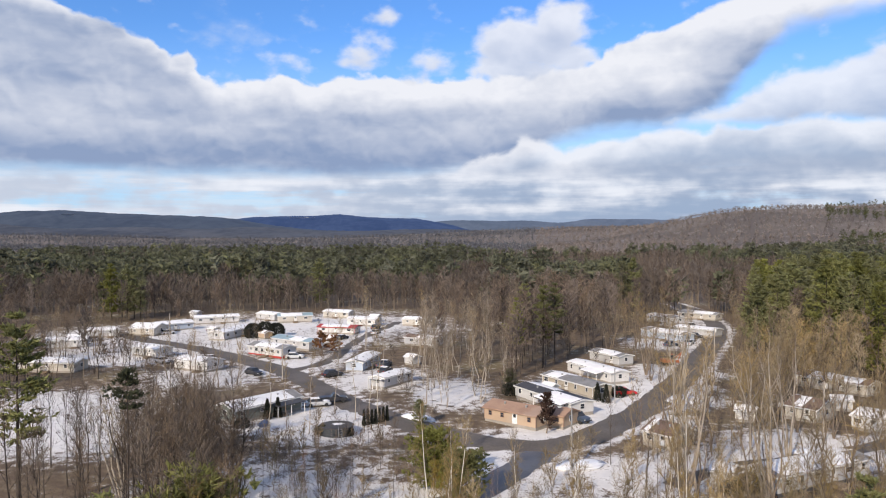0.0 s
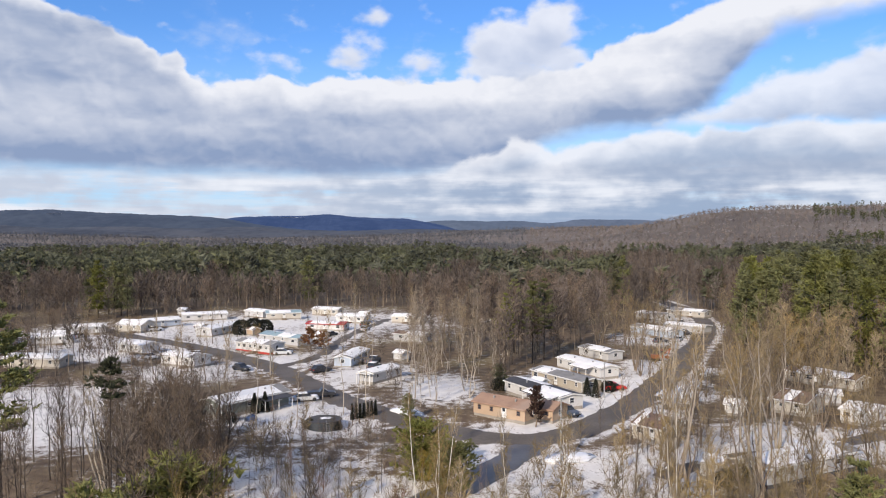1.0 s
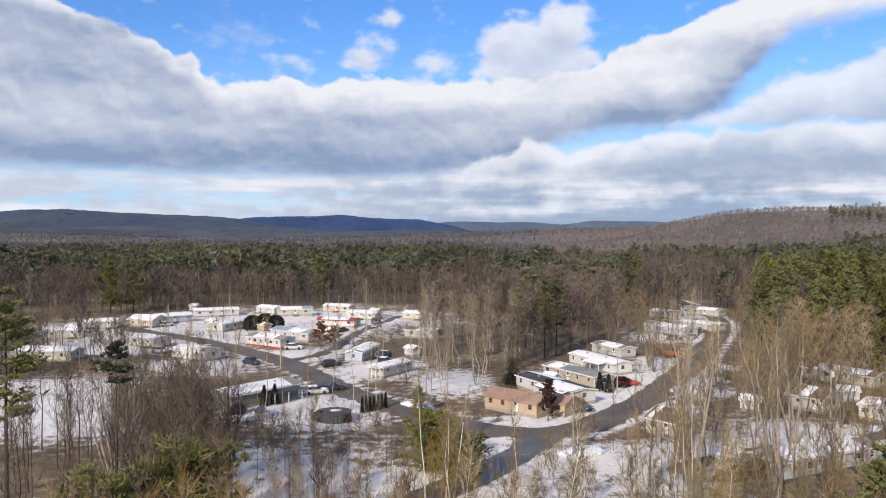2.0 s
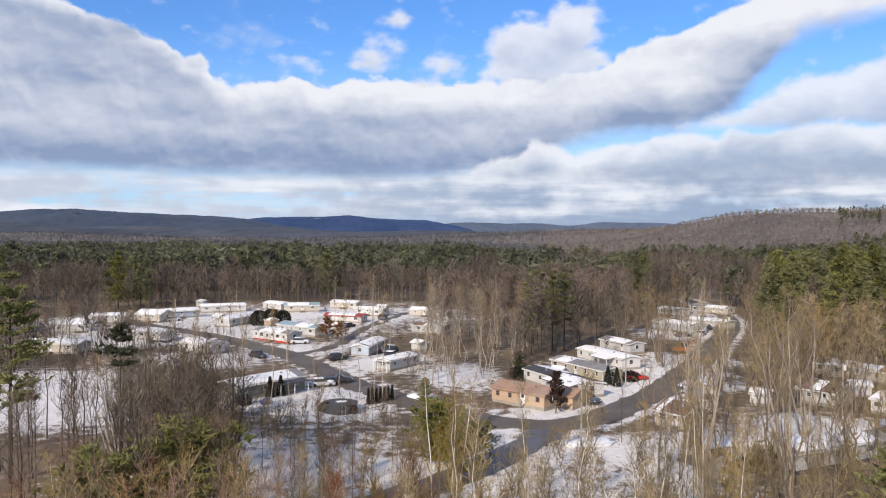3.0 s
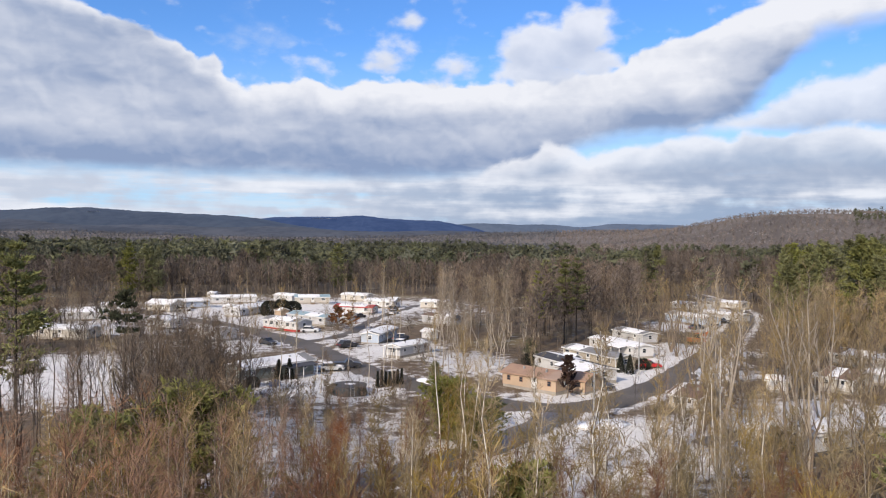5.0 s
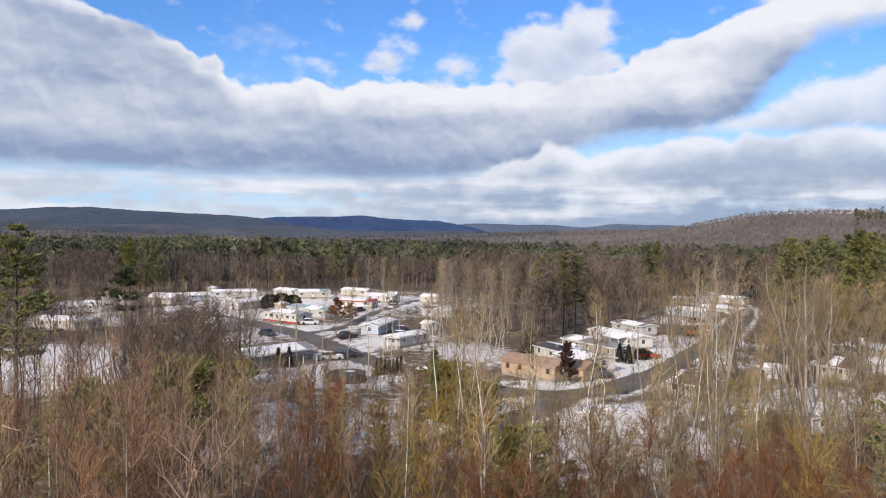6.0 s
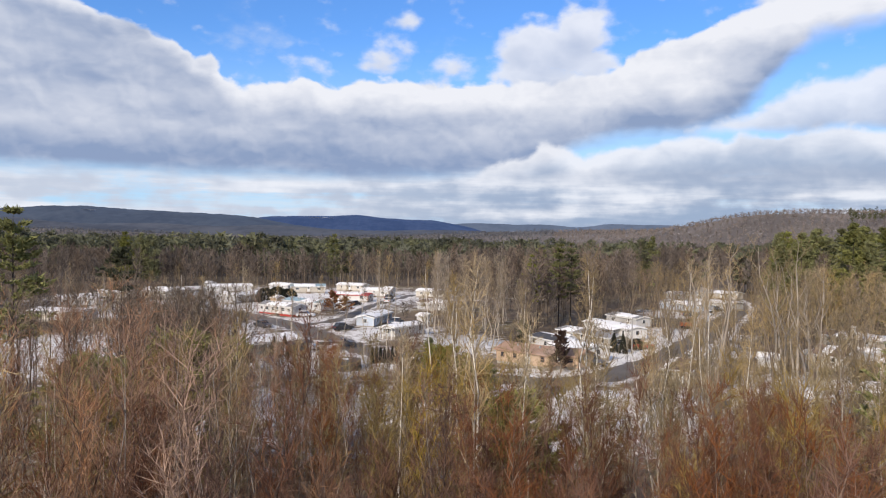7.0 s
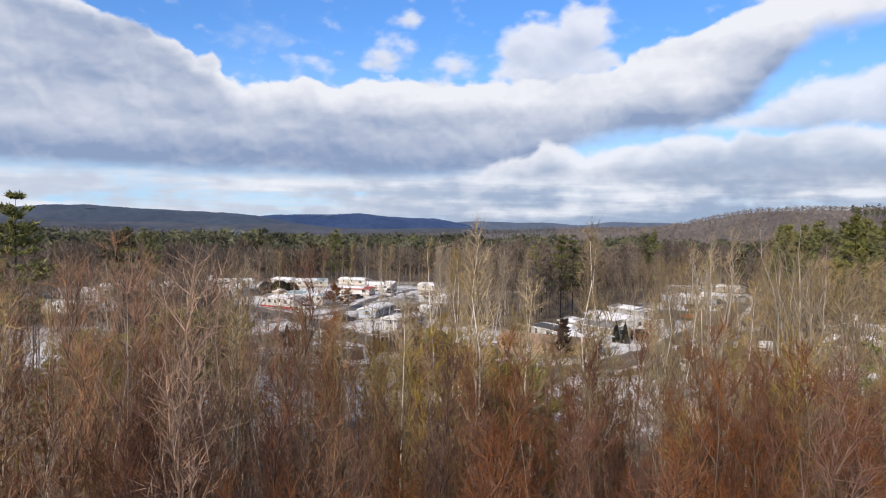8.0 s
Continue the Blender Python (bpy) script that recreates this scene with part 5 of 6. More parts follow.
for x, y in scatter(rng0, 16, (-108, -44, 126, 200), lambda x, y: -.60 * y < x < -.29 * y and clear_of(x, y, .8) and math.hypot((x + 68) / 19, (y - 130) / 24) > 1, 4.0):
    stand_tree("hardwood_tree", "broad%d" % rng0.integers(3), x, y, rng0.uniform(6.5, 10.5) / 15, "leafless dark tree between mobile homes", "tree", TG)
for x, y in scatter(rng0, 58, (18, 84, 62, 136), lambda x, y: .24 * y < x < .62 * y and clear_of(x, y, 1.0), 2.6):
    stand_tree("hardwood_tree", "open%d" % rng0.integers(3) if rng0.uniform() < .6 else "wood%d" % rng0.integers(6), x, y, rng0.uniform(6.5, 12.5) / 16, "leafless tan tree among the homes", "tree", TG)
for x, y in scatter(rng0, 56, (-13, 16, 15.5, 30), lambda x, y: abs(x) < .56 * y and math.hypot(x, y) > 15.5, 1.1):
    stand_tree("young_tree", "red%d" % rng0.integers(6), x, y, rng0.uniform(9.5, 12.4) / 14, "leafless young tree with fine reddish twigs", "tree", TG)


for x, y in scatter(rng0, 44, (-16, 8, 56, 79), lambda x, y: -.22 * y < x < .10 * y and clear_of(x, y, .5), 1.7):
    stand_tree("sapling", ("olive%d" if rng0.uniform() < .5 else "pale%d") % rng0.integers(3), x, y, rng0.uniform(4.5, 8.0) / 13, "thin leafless sapling beside the side road", "tree", TG, squeeze=.9)
for x, y in scatter(rng0, 26, (-2, 17, 23, 36), lambda x, y: clear_of(x, y), 1.8):
    stand_tree("young_tree", "red%d" % rng0.integers(6), x, y, rng0.uniform(9.5, 12.0) / 14, "leafless young tree with dense reddish twigs", "tree", TG)


for x, y in scatter(rng0, 22, (-10, 5, 31, 43), lambda x, y: -.26 * y < x < .12 * y and clear_of(x, y), 1.6):
    k = ("red%d" if rng0.uniform() < .5 else "olive%d") % rng0.integers(3)
    stand_tree("young_tree", k, x, y, rng0.uniform(11.5, 13.8) / (14 if k[0] == "r" else 12), "leafless young tree with brown twigs", "tree", TG)


def wood_ok(x, y):
    if abs(x) > .66 * y + 12 or not clear_of(x, y, 2.5):
        return False
    if openness(np.array([x]), np.array([y]))[0] > .25:
        return False
    return True


def behind(x, y):
    """Woods that close in round the park."""
    if y > 268 + 12 * clump(x, 0, .02, 3) and x < 60:
        return wood_ok(x, y)
    if -6 < x < 75 and y > 136 and (y > 176 or x > 9 + (y - 140) * .1) and x < 6 + (y - 122) * .36 + max(0, y - 158) * .27:
        return wood_ok(x, y)
    if x < -108 or (x < -62 and 122 < y < 190):
        return wood_ok(x, y)
    if x > 78 + clump(0, y, .03, 1) * 6 and y > 120:
        return wood_ok(x, y)
    return False


spots = scatter(rng0, 860, (-215, 215, 120, 312), behind, 3.5)
pines = [(x, y) for x, y in spots if (x > 70 and y < 300 and x > (.41 + .05 * clump(x, y, .03, 6)) * y and rng0.uniform() < .5) or (clump(x, y, .03, 9) > (.34 if x < 0 else .46) and (y > 285 or x < -90))]
bare = [p for p in spots if p not in set(pines)]
woods("hardwood_stand", bare[::2], ["stand%d" % i for i in range(4)], [rng0.uniform(8, 17) * (.85 if p[0] < -20 else 1) for p in bare[::2]], ("dark_bark", "twig_stand"), "leafless dark brown hardwood forest round the park", 21, 16)
woods("hardwood_stand", bare[1::2], ["stand%d" % i for i in range(4)] + ["pole0"], [rng0.uniform(9, 17) * (.85 if p[0] < -20 else 1) for p in bare[1::2]], ("bark", "twig_stand"), "leafless tan hardwood forest round the park", 23, 16.5)
for i, (x, y) in enumerate(pines[:60]):
    stand_tree("pine_tree", "mid_pine%d" % (i % 3), x, y, (rng0.uniform(19, 25) if x > 70 else rng0.uniform(16, 21)) / 20, "tall green white pine in a grove", "pine tree", "pines by the park")
woods("pine_stand", pines[60:], ["mid_pine0", "mid_pine1", "mid_pine2"], [(rng0.uniform(18, 24) if p[0] > 70 else rng0.uniform(14, 21)) for p in pines[60:]], ("dark_bark", "needles"), "grove of tall green pines", 22, 20)

brush = scatter(rng0, 400, (-160, 160, 58, 280), lambda x, y: abs(x) < .64 * y + 6 and clear_of(x, y, 1.2) and (openness(np.array([x]), np.array([y]))[0] < .45 or rng0.uniform() < .12) and not (x < -.38 * y and y < 118), 1.6)
woods("underbrush", brush, ["brush0", "brush1", "brush2"], [rng0.uniform(1.2, 4.2) for _ in brush], ("bark", "twig_dark"), "low leafless brush along the lots", 24, 3)
low_growth = scatter(rng0, 62, (-30, 46, 60, 106), lambda x, y: clear_of(x, y, .6) and x > -.3 * y and x < .42 * y, 1.5)
woods("low_saplings", low_growth, ["brush0", "brush1", "brush2"], [rng0.uniform(2.2, 5.0) for _ in low_growth], ("bark", "twig_tan"), "low bare saplings on the snowy bank", 25, 3.2)

# far forest
def far_hardwood(seed, H=15.0, n=54):
    """A leafless tree seen from afar: a stem, a few rising limbs and a rounded brush of twigs."""
    r = np.random.default_rng(seed)
    stem = tube([(0, 0, -.3), (.1, 0, H * .5), (.2, .1, H * .93)], [.17, .12, .03], 3)
    u, a = r.uniform(0, 1, n) ** .8, r.uniform(0, 6.283, n)
    z = H * (.34 + .66 * u)
    rad = 3.0 * np.sqrt(np.clip(1 - (1.75 * u - .72) ** 2 / 1.1, .03, 1)) * np.sqrt(r.uniform(.1, 1, n))
    tip = np.stack([rad * np.cos(a), rad * np.sin(a), z], 1)
    base = tip * np.array([.45, .45, 1]) - np.stack([np.zeros(n), np.zeros(n), 1.0 + 1.3 * r.uniform(0, 1, n)], 1)
    return stem, stem, blades(base, tip, r.uniform(.24, .5, n), r)


for i in range(5):
    tree_kind(f"far{i}", far_hardwood(210 + i), "bark", "far_bare")
    tree_kind(f"farpine{i}", pine(220 + i, 18, .25, 5.4, 7, 4, 3, 1, 2.3, .25, flat=.2, lite=True, taper=.5), "dark_bark", "far_green_haze")
def valley(x, y):
    return abs(x) < .64 * y + 15 and (y > 340 or road_distance(np.array([x]), np.array([y]))[0] > 3) and (y > 312 or openness(np.array([x]), np.array([y]))[0] < .1)


spots = scatter(rng0, 3000, (-330, 330, 286, 480), valley, 3.6) + scatter(rng0, 3400, (-640, 640, 480, 880), valley, 6.2)
green = [p for p in spots if 1.0 * clump(*p, .009, 5) + 1.3 * clump(*p, .024, 2) + (.10 if p[1] > 420 else -.2) + (.12 if p[0] > .42 * p[1] else 0) - (.25 if 0 < p[0] < .4 * p[1] else 0) + (.36 if p[0] < .02 * p[1] and p[1] > 335 + 25 * clump(p[0], 0, .02, 8) else 0) > .2]
brown = [p for p in spots if p not in set(green)]
woods("far_hardwoods", brown, [f"far{i}" for i in range(5)], [rng0.uniform(11, 14.5) + 5 * clump(*p, .02, 7) for p in brown], ("bark", "far_bare"), "brown leafless forest filling the valley", 31, 15)
woods("far_pines", green, [f"farpine{i}" for i in range(5)], [rng0.uniform(12, 17) + 6 * clump(*p, .02, 7) for p in green], ("dark_bark", "far_green_haze"), "dark green pine forest filling the valley", 32, 18)


def puff(seed, n, size):
    """A far treetop as a loose clump of leaf-sized to branch-sized facets."""
    r = np.random.default_rng(seed)
    c = r.normal(0, 1, (n, 3)) * np.array([1.7, 1.7, 2.6]) + np.array([0, 0, 7])
    d = r.normal(0, 1, (n, 3)) + np.array([0, 0, .6])
    d /= np.linalg.norm(d, axis=1)[:, None]
    t = tube([(0, 0, -1), (0, 0, 9)], [.3, .05], 3)
    return t, t, blades(c - d * size * .5, c + d * size, np.full(n, size * 1.5), r)


for i in range(4):
    tree_kind(f"puff{i}", puff(240 + i, 14, 1.55), "bark", "far_bare")
spots = scatter(rng0, 11000, (-1500, 1500, 880, 2300), lambda x, y: abs(x) < .62 * y and (y < 1500 or rng0.uniform() < .4), 8)
green = [p for p in spots if clump(*p, .004, 5) + .4 * clump(*p, .02, 2) > (9 if p[0] < .5 * p[1] else .16)]
brown = [p for p in spots if p not in set(green)]
# across the valley the haze is put into a bluer base colour
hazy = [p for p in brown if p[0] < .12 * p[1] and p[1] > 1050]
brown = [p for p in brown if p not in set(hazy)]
woods("hill_hardwoods", brown, [f"puff{i}" for i in range(4)], [rng0.uniform(5.5, 9) for _ in brown], ("dark_bark", "hill_bare_haze"), "grey-brown leafless forest on the hills, colour greyed for haze", 41, 11)
woods("valley_hardwoods", hazy, [f"puff{i}" for i in range(4)], [rng0.uniform(6, 10) for _ in hazy], ("dark_bark", "hill_haze"), "leafless forest across the valley, coloured slate-grey for haze", 43, 11)
woods("hill_pines", green, [f"farpine{i}" for i in range(5)], [rng0.uniform(9, 15) for _ in green], ("dark_bark", "needles_dark"), "dark pine patches on the hills", 42, 18)

# ---- things on the lots ----
def shrub_mesh(name, w, h, n, mat, seed, cone=False, size=.22):
    """A dense evergreen shrub: short overlapping sprays over a rounded or conical form."""
    r = np.random.default_rng(seed)
    u, a = r.uniform(0, 1, n), r.uniform(0, 6.283, n)
    rad = (1 - u) ** .8 + .05 if cone else np.sqrt(np.clip(1 - (2 * u - .85) ** 2 / 1.4, 0, 1))
    rad = rad * w / 2 * r.uniform(.7, 1.05, n)
    c = np.stack([rad * np.cos(a), rad * np.sin(a), u * h * .97], 1)
    d = np.stack([np.cos(a), np.sin(a), r.uniform(.3, 1.6, n)], 1) + r.normal(0, .4, (n, 3))
    d /= np.linalg.norm(d, axis=1)[:, None]
    v, f = blades(c - d * size * .4, c + d * size, np.full(n, size * .8), r)
    t = tube([(0, 0, -.1), (0, 0, h * .5)], [.08, .04], 5)
    vv, ff = join_pieces([t, (v, f)])
    return mesh_of(name, vv, ff, [M["dark_bark"], M[mat]], np.r_[np.zeros(len(t[1]), int), np.ones(len(f), int)])


def plant(name, mesh, x, y, label, category, group="", s=1.0):
    o = new(name, mesh)
    o.matrix_world = pose(x, y, float(height(x, y)) - .03, 0, 0, random.uniform(0, 360)) @ Matrix.Diagonal((s, s, s, 1))
    return tagged(o, label, category, group)


cone_m = shrub_mesh("arborvitae", .5, 2.5, 520, "shrub_dark", 1, True)
for k in range(7):
    t = k / 6
    plant("arborvitae", cone_m, -13.0 + 3.4 * t, 118.2 + 3.4 * t, "narrow dark evergreen shrub in a planted row", "shrub", "row of narrow evergreens", .85 + .25 * random.random())
big = shrub_mesh("evergreen_shrub", 5.0, 4.4, 2200, "shrub_dark", 2, False, .35)
for x, y, s in ((-56.4, 222.5, 1.0), (-53.0, 223.5, 1.08), (-50.2, 225.5, .98)):
    plant("evergreen_shrub", big, x, y, "big rounded dark evergreen shrub on a snowy lot", "shrub", "dark evergreen shrubs", s)
low = shrub_mesh("round_shrub", 2.6, 1.8, 900, "shrub_dark", 3, False, .24)
for x, y, s in ((32.2, 140.0, 1.1), (-18.7, 112.6, .8), (-14.8, 112.4, .7), (12.2, 141.0, 1.3), (-32.0, 117.2, .9), (33, 86.0, .9), (35.6, 87.0, 1.1)):
    plant("round_shrub", low, x, y, "low rounded dark evergreen shrub by a home", "shrub", "low shrubs by the homes", s)
tall = shrub_mesh("cypress_shrub", 1.5, 3.4, 900, "shrub_dark", 4, True)
for x, y in ((27.6, 136.6), (28.9, 135.2), (-29.2, 122.2), (-27.8, 123.6)):
    plant("cypress_shrub", tall, x, y, "tall narrow dark shrub against a trailer wall", "shrub", "narrow shrubs by the homes")


def lathe_bm(profile_pts, n=24):
    bm = bmesh.new()
    rings = [[bm.verts.new((r * math.cos(6.28319 * k / n), r * math.sin(6.28319 * k / n), z)) for k in range(n)] for r, z in profile_pts]
    for a, b in zip(rings, rings[1:]):
        for k in range(n):
            bm.faces.new((a[k], a[(k + 1) % n], b[(k + 1) % n], b[k]))
    bm.faces.new(rings[0][::-1])
    bm.faces.new(rings[-1])
    return bm


def empty_at(name, x, y, deg, label, category, group="", z=0.0):
    e = new(name)
    e.matrix_world = pose(x, y, float(height(x, y)) + z, 0, 0, deg)
    return tagged(e, label, category, group)


def heap_bm(w, d, h, seed, n=18, m=9):
    """A lumpy mound."""
    r = random.Random(seed)
    bm = bmesh.new()
    rings = []
    for j in range(m):
        t = j / (m - 1)
        rr, z = math.sqrt(1 - (.98 * t) ** 2), t
        rings.append([bm.verts.new((w / 2 * (rr + .02) * math.cos(6.28319 * k / n) * r.uniform(.75, 1.25), d / 2 * (rr + .02) * math.sin(6.28319 * k / n) * r.uniform(.75, 1.25), h * z * r.uniform(.88, 1.08) - .15 * (j == 0))) for k in range(n)])
    for a, b in zip(rings, rings[1:]):
        for k in range(n):
            bm.faces.new((a[k], a[(k + 1) % n], b[(k + 1) % n], b[k]))
    bm.faces.new(rings[-1])
    for f in bm.faces:
        f.smooth = True
    return bm


# above-ground pool, closed for the winter
pool = empty_at("swimming_pool", -16.7, 113.4, 20, "dark above-ground pool with a snowy winter cover", "pool")
part("pool_wall", lathe_bm([(2.55, -.2), (2.58, .6), (2.55, 1.3), (2.48, 1.32), (2.48, 1.0)], 32), M["pool_cover"], pool)
part("rim", lathe_bm([(2.5, 1.3), (2.66, 1.3), (2.66, 1.37), (2.45, 1.37)], 32), M["dark_trim"], pool)
part("cover", lathe_bm([(2.46, 1.15), (2.46, 1.22), (1.6, 1.2), (.3, 1.16)], 32), M["pool_cover"], pool)
part("snow_cover", heap_bm(3.6, 2.9, .2, 77, 22, 5), M["roof_snow"], pool, "patch of old snow").location = (.25, .45, 1.2)
lad = part("ladder", box_bm(-.3, -.24, -2.75, -2.69, -.2, 1.7), M["steel"], pool, "grey pool ladder")
part("ladder_rail", box_bm(.24, .3, -2.75, -2.69, -.2, 1.4), M["steel"], lad)
for k in range(4):
    part("rung", box_bm(-.24, .24, -2.74, -2.70, .2 + k * .35, .24 + k * .35), M["steel"], lad)


def lone(name, bm, mat, x, y, deg, label, category, group=""):
    me = bpy.data.meshes.new(name)
    bm.to_mesh(me)
    bm.free()
    me.materials.append(mat)
    o = new(name, me)
    o.matrix_world = pose(x, y, float(height(x, y)), 0, 0, deg)
    return tagged(o, label, category, group)


lone("tarp", heap_bm(1.7, 1.2, 1.0, 5, 14, 6), M["tarp"], -28.6, 117.6, 20, "pile under a crumpled blue tarp", "tarp")
for i, (x, y, w, d, h, a) in enumerate(((43.8, 136.6, 7.5, 5.2, 1.2, 25), (48.2, 143.5, 5.2, 3.0, .7, 40), (17.5, 97.4, 6.6, 3.6, .7, 20), (-4.6, 122.8, 6, 2.8, .7, -35), (50, 103.2, 6.5, 2.2, .5, 20))):
    lone("snow_bank", heap_bm(w, d, h, 50 + i), M["snow"], x, y, a, "plowed bank of dirty snow beside the road", "snow bank", "plowed snow banks")


# vehicles
def wheel_at(e, x, y):
    bm = lathe_bm([(.2, -.1), (.32, -.1), (.34, -.06), (.34, .06), (.32, .1), (.2, .1)], 16)
    t = part("wheel", bm, M["rubber"], e)
    t.location, t.rotation_euler = (x, y, .33), (math.pi / 2, 0, 0)
    part("rim", lathe_bm([(.06, -.09), (.2, -.085), (.2, .085), (.06, .09)], 12), M["steel"], t)


def vehicle(name, x, y, deg, paint, label, kind="car", snowy=False):
    """A parked car, van or pickup; its nose along +x."""
    e = empty_at(name, x, y, deg, label, "car" if kind != "pickup" else "pickup truck", "parked vehicles", .02)
    L, Wd = (4.5, 1.75) if kind == "car" else (5.3, 1.9)
    lift = .0 if kind == "car" else .18
    bm = prism_bm([(-L / 2, .35 + lift), (-L / 2 + .1, .8 + lift), (-L / 2 + .5, .92 + lift), (L / 2 - 1.2, .92 + lift), (L / 2 - .15, .75 + lift), (L / 2, .5 + lift), (L / 2 - .05, .3 + lift), (-L / 2 + .1, .25 + lift)], -Wd / 2, Wd / 2)
    bmesh.ops.rotate(bm, verts=bm.verts[:], matrix=Matrix.Rotation(math.radians(-90), 3, "Z"))
    bmesh.ops.bevel(bm, geom=bm.edges[:], offset=.05, segments=2, affect="EDGES")
    part("body", bm, M[paint], e)
    c0, c1 = (-1.75, .95) if kind == "car" else (-.35, 1.35)
    cab = prism_bm([(c0, .9 + lift), (c0 + .45, 1.42 + lift), (c1 - .75, 1.45 + lift), (c1, .9 + lift)], -Wd / 2 + .1, Wd / 2 - .1)
    bmesh.ops.rotate(cab, verts=cab.verts[:], matrix=Matrix.Rotation(math.radians(-90), 3, "Z"))
    part("window_glass", cab, M["glass"], e, "dark tinted glass")
    part("roof", box_bm(c0 + .42, c1 - .72, -Wd / 2 + .1, Wd / 2 - .1, 1.43 + lift, 1.5 + lift, .02), M["roof_snow"] if snowy else M[paint], e)
    if kind == "pickup":
        part("load_bed", box_bm(-L / 2 + .2, c0 - .1, -Wd / 2 + .12, Wd / 2 - .12, .9 + lift, .96 + lift), M["black_paint"], e)
    elif snowy:
        part("snow_cover", heap_bm(1.2, Wd - .3, .12, 4, 12, 4), M["roof_snow"], e).location = (L / 2 - .8, 0, .86)
    for sx in (-L / 2 + .85, L / 2 - .85):
        for sy in (-Wd / 2 + .06, Wd / 2 - .06):
            wheel_at(e, sx, sy)
    for sy in (-Wd / 2 + .3, Wd / 2 - .3):
        part("headlight", box_bm(L / 2 - .1, L / 2 + .005, sy - .16, sy + .16, .55 + lift, .68 + lift), M["white_trim"], e)
        part("tail_light", box_bm(-L / 2 - .01, -L / 2 + .1, sy - .14, sy + .14, .58 + lift, .75 + lift), M["red_trim"], e)
    part("bumper", box_bm(L / 2 - .05, L / 2 + .06, -Wd / 2 + .1, Wd / 2 - .1, .32 + lift, .46 + lift), M["black_paint"], e)
    return e


vehicle("car", 33.6, 141.3, 8, "red_paint", "red parked car on a cleared driveway")
vehicle("pickup_truck", 20.9, 120.6, -55, "blue_paint", "dark blue pickup parked beside the tan home", "pickup")
vehicle("car", -22.6, 132.2, 18, "white_paint", "white car with snow beside the green home", snowy=True)
vehicle("pickup_truck", -20.4, 135.0, 15, "black_paint", "dark pickup parked on a snowy lot", "pickup")
vehicle("car", -29.6, 218.0, 60, "black_paint", "dark car parked on the side street", snowy=True)
vehicle("car", -20.8, 228.5, 75, "white_paint", "white car parked on the side street")
vehicle("car", -22.0, 240.5, 75, "black_paint", "dark car parked at the back lot")
vehicle("car", -13.2, 165.0, 70, "black_paint", "dark car parked behind the trailer", snowy=True)
vehicle("pickup_truck", -14.0, 172.0, 70, "blue_paint", "blue-grey pickup parked by a trailer", "pickup", True)
vehicle("car", 61.0, 204.0, 30, "blue_paint", "blue-grey car in front of a carport")
vehicle("car", 72.5, 219.0, -50, "black_paint", "dark car under the carport's edge")
vehicle("car", -36.6, 183.6, 0, "white_paint", "small white car covered in snow", snowy=True)
vehicle("car", -84.0, 229.5, 40, "white_paint", "white parked car beside a mobile home", snowy=True)
vehicle("car", -41.5, 163.0, -40, "black_paint", "dark car standing beside the park road")
home("garden_shed", (-54.5, 221.0), (-52.0, 218.6), 2.6, "tan", "roof_brown", "small brown garden shed behind the homes", 2.2, .5, .4, .6, windows=0, door=9, gable_windows=False, vents=False, category="shed")
home("garden_shed", (-92.6, 276.0), (-89.6, 275.0), 3, "white", "roof_grey", "small white shed at the tree line", 2.4, .5, 1, 1, windows=0, door=9, gable_windows=False, vents=False, category="shed")
vehicle("car", -56.0, 180.0, -30, "black_paint", "dark car at the road's edge", snowy=True)

# small orange excavator beside the road
ex = empty_at("excavator", 51.2, 173.2, 10, "small orange excavator with its arm folded", "excavator")
for sy in (-.9, .55):
    part("track", prism_bm([(-1.2, .1), (-1.35, .35), (-1.2, .6), (1.2, .6), (1.35, .35), (1.2, .1)], sy, sy + .35), M["rubber"], ex).rotation_euler = (0, 0, radians(-90))
part("body", box_bm(-1.5, 1.1, -.95, .95, .68, 1.5, .12), M["orange_paint"], ex)
part("cab", box_bm(.1, 1.2, -.9, .1, 1.5, 2.5, .08), M["glass"], ex, "glazed cab")
part("cab_roof", box_bm(.0, 1.3, -.95, .15, 2.5, 2.6, .03), M["orange_paint"], ex)
bo = part("boom", box_bm(-.12, .12, -.12, .12, 0, 2.9, .04), M["orange_paint"], ex)
bo.location, bo.rotation_euler = (1.1, .4, 1.1), (0, radians(55), 0)
st = part("stick", box_bm(-.1, .1, -.1, .1, -2.1, 0, .03), M["orange_paint"], ex)
st.location, st.rotation_euler = (3.4, .4, 2.7), (0, radians(25), 0)
part("bucket", prism_bm([(-.3, -.3), (.3, -.3), (.4, .2), (-.2, .3)], -.35, .35), M["orange_paint"], ex).location = (2.5, .4, .75)


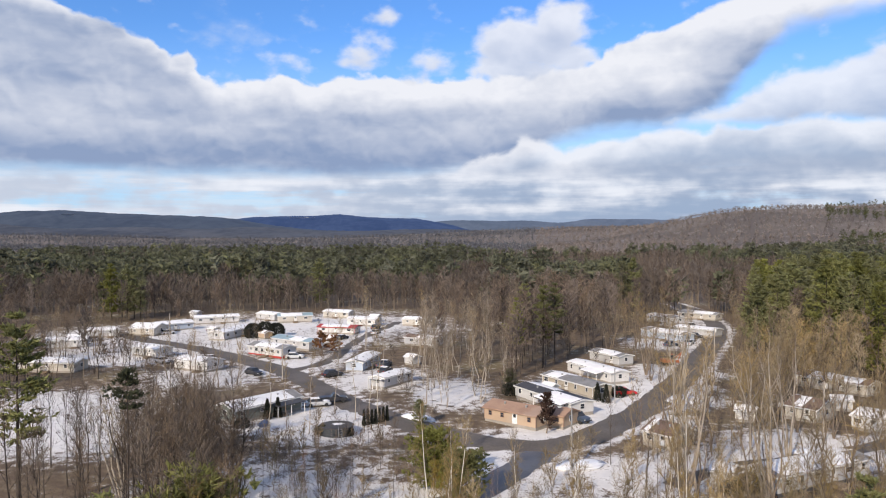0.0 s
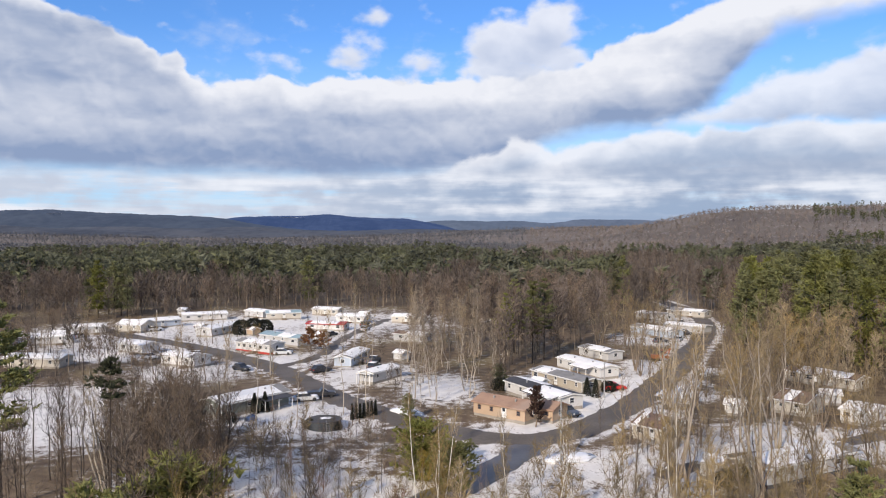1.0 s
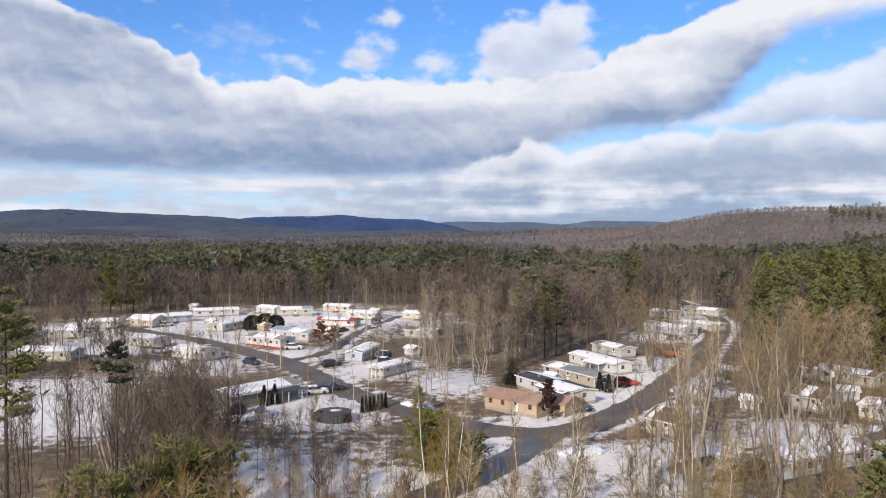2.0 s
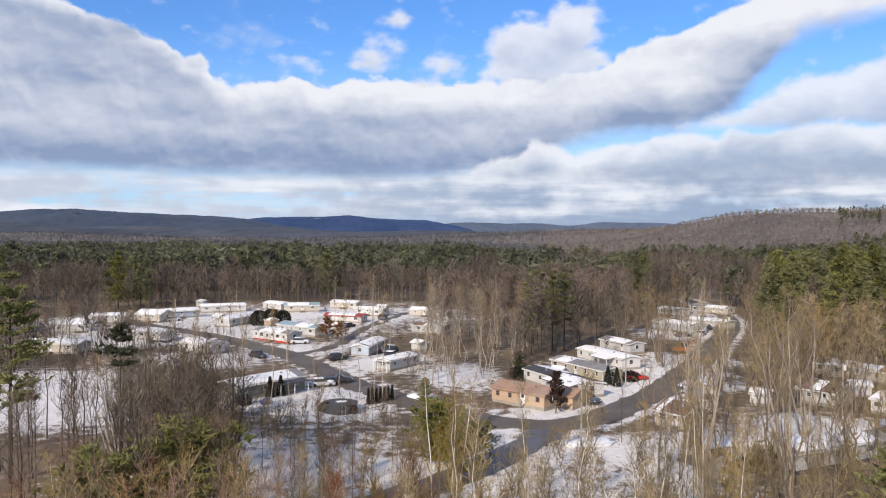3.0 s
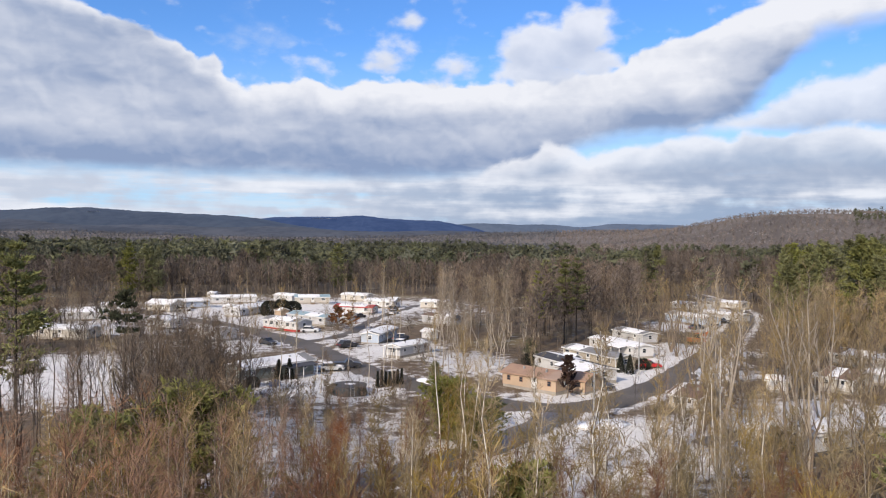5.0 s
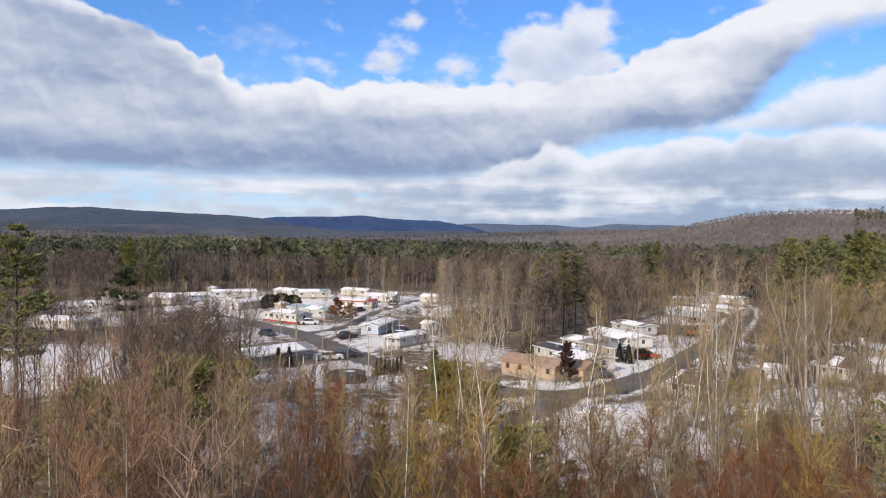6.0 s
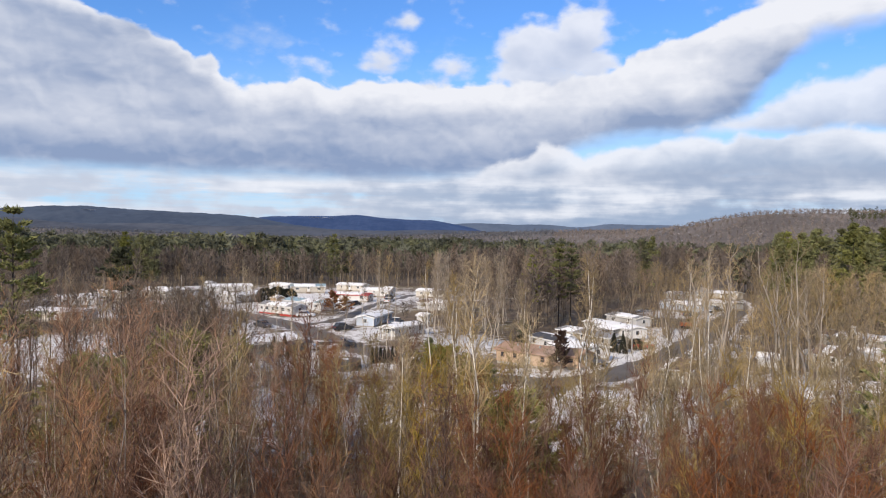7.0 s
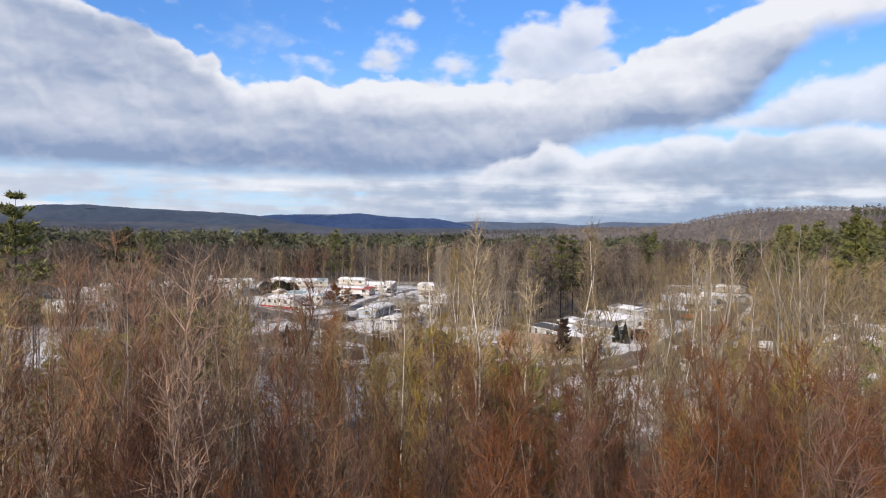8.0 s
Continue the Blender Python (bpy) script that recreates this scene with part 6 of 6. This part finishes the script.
def pole(name, x, y, H, label, lamp=True, turn=0, mat="pole_wood", category="utility pole", box=False):
    e = empty_at(name, x, y, turn, label, category, "poles along the roads")
    part("shaft", lathe_bm([(.13, -.4), (.12, H * .5), (.09, H)], 10), M[mat], e)
    if lamp:
        bm = bmesh.new()
        v, f = tube([(0, 0, H - .35), (-.35, 0, H - .02), (-.9, 0, H + .12), (-1.3, 0, H + .1)], [.05, .05, .045, .04], 6)
        vs = [bm.verts.new(q) for q in v]
        for q in f:
            bm.faces.new([vs[i] for i in q])
        part("arm", bm, M["steel"], e)
        hd = part("lamp_head", box_bm(-1.85, -1.25, -.14, .14, H + .02, H + .18, .05), M["steel"], e)
        part("lens", box_bm(-1.78, -1.4, -.1, .1, H - .02, H + .02), M["white_trim"], hd)
    if box:
        part("transformer", lathe_bm([(.22, H - 1.1), (.24, H - 1.05), (.24, H - .35), (.2, H - .3)], 14), M["white_trim"], e).location = (.32, 0, 0)
        part("crossarm", box_bm(-.9, .9, -.06, .06, H - .35, H - .23), M[mat], e)
    return e


pole("street_lamp", 16.0, 95.4, 8.2, "grey street lamp on a slim pole by the junction", True, 0, "steel", "street lamp")
pole("street_lamp", 30.3, 134.6, 6.4, "slim grey street lamp by a driveway", True, 200, "steel", "street lamp")
pole("utility_pole", 57.4, 113.6, 7.8, "wooden utility pole with a pale transformer", False, 20, "pole_wood", "utility pole", True)
pole("utility_pole", -33.9, 156.4, 7.4, "bare wooden pole at the road's edge", False)
pole("utility_pole", -21.4, 207.0, 7.0, "bare wooden pole on the side street", False)
pole("utility_pole", 63.5, 178.0, 8.0, "wooden utility pole along the climbing road", False, 30, "pole_wood", "utility pole", True)
pole("utility_pole", -78.0, 214.5, 8.0, "wooden utility pole in the park", False)

dish = empty_at("satellite_dish", 54.0, 120.6, 200, "white satellite dish on a short mast", "satellite dish")
part("mast", lathe_bm([(.05, -.2), (.05, 2.6)], 8), M["steel"], dish)
dd = part("reflector", lathe_bm([(.05, 0), (.35, .06), (.6, .2), (.62, .22), (.36, .1), (.06, .04)], 20), M["white_paint"], dish)
dd.location, dd.rotation_euler = (0, 0, 2.65), (radians(60), 0, 0)
part("feed_arm", box_bm(-.02, .02, -.9, 0, 2.5, 2.54), M["steel"], dish)


def fence(x0, y0, x1, y1, n, h, label):
    """A low board fence: posts, two rails and pickets."""
    d = Vector((x1 - x0, y1 - y0))
    e = empty_at("fence", x0, y0, math.degrees(math.atan2(d.y, d.x)), label, "fence")
    for k in range(n + 1):
        x = d.length * k / n
        part("post", box_bm(x - .05, x + .05, -.05, .05, -.3, h + .1), M["wood_steps"], e)
    for z in (h * .3, h * .8):
        part("rail", box_bm(0, d.length, -.04, -.01, z, z + .09), M["wood_steps"], e)
    return e


fence(-9.6, 118.2, -12.6, 114.6, 3, .9, "low weathered rail fence at the lot's corner")
fence(53, 101.8, 66, 108.4, 7, .9, "low weathered rail fence along the lane")

for x, y, deg, paint, label, kind, snowy in (
        (-72.0, 236.0, 20, "black_paint", "dark car half buried in snow between homes", "car", True), (-99.5, 214.0, 75, "white_paint", "white car parked before a snowy home", "car", False),
        (-47.5, 216.5, 15, "blue_paint", "dark blue van-like pickup behind a white home", "pickup", True), (-31.5, 238.0, 80, "red_paint", "small red car parked at the back lot", "car", True),
        (-9.0, 160.5, 60, "white_paint", "white car parked beside a narrow trailer", "car", True), (-24.0, 160.0, 40, "black_paint", "dark car on the corner of the side street", "car", False),
        (66.5, 206.0, 60, "white_paint", "white car beside the climbing road", "car", True), (80.0, 246.0, 60, "black_paint", "dark car at the far end of the road", "car", True),
        (-66.0, 176.0, -35, "white_paint", "white car parked by the park road", "car", True)):
    vehicle("car" if kind == "car" else "pickup_truck", x, y, deg, paint, label, kind, snowy)
for (ax, ay), (bx, by), wd, wall, label in (
        ((-33.5, 208.0), (-30.6, 206.2), 2.6, "white", "small white shed with a snowy roof"), ((-71.5, 228.0), (-69.0, 226.0), 2.4, "grey", "small grey shed between homes"),
        ((-26.0, 262.0), (-23.0, 261.0), 2.8, "beige", "small beige shed at the back of the park"), ((-9.5, 176.0), (-7.4, 174.0), 2.4, "white", "small white shed behind a trailer"),
        ((-104.0, 208.0), (-101.0, 208.6), 2.8, "cream", "small cream shed beside a home"), ((18.0, 141.5), (19.6, 139.6), 2.2, "grey", "small grey shed between trailers"),
        ((47.0, 121.5), (49.6, 120.0), 2.6, "white", "small white shed behind bare trees"), ((66.0, 128.0), (69.0, 127.0), 2.8, "grey", "small grey shed among trees")):
    home("garden_shed", (ax, ay), (bx, by), wd, wall, "roof_grey", label, 2.3, .5, 1, 1, windows=0, door=9, gable_windows=False, vents=False, category="shed", group="sheds of the park")
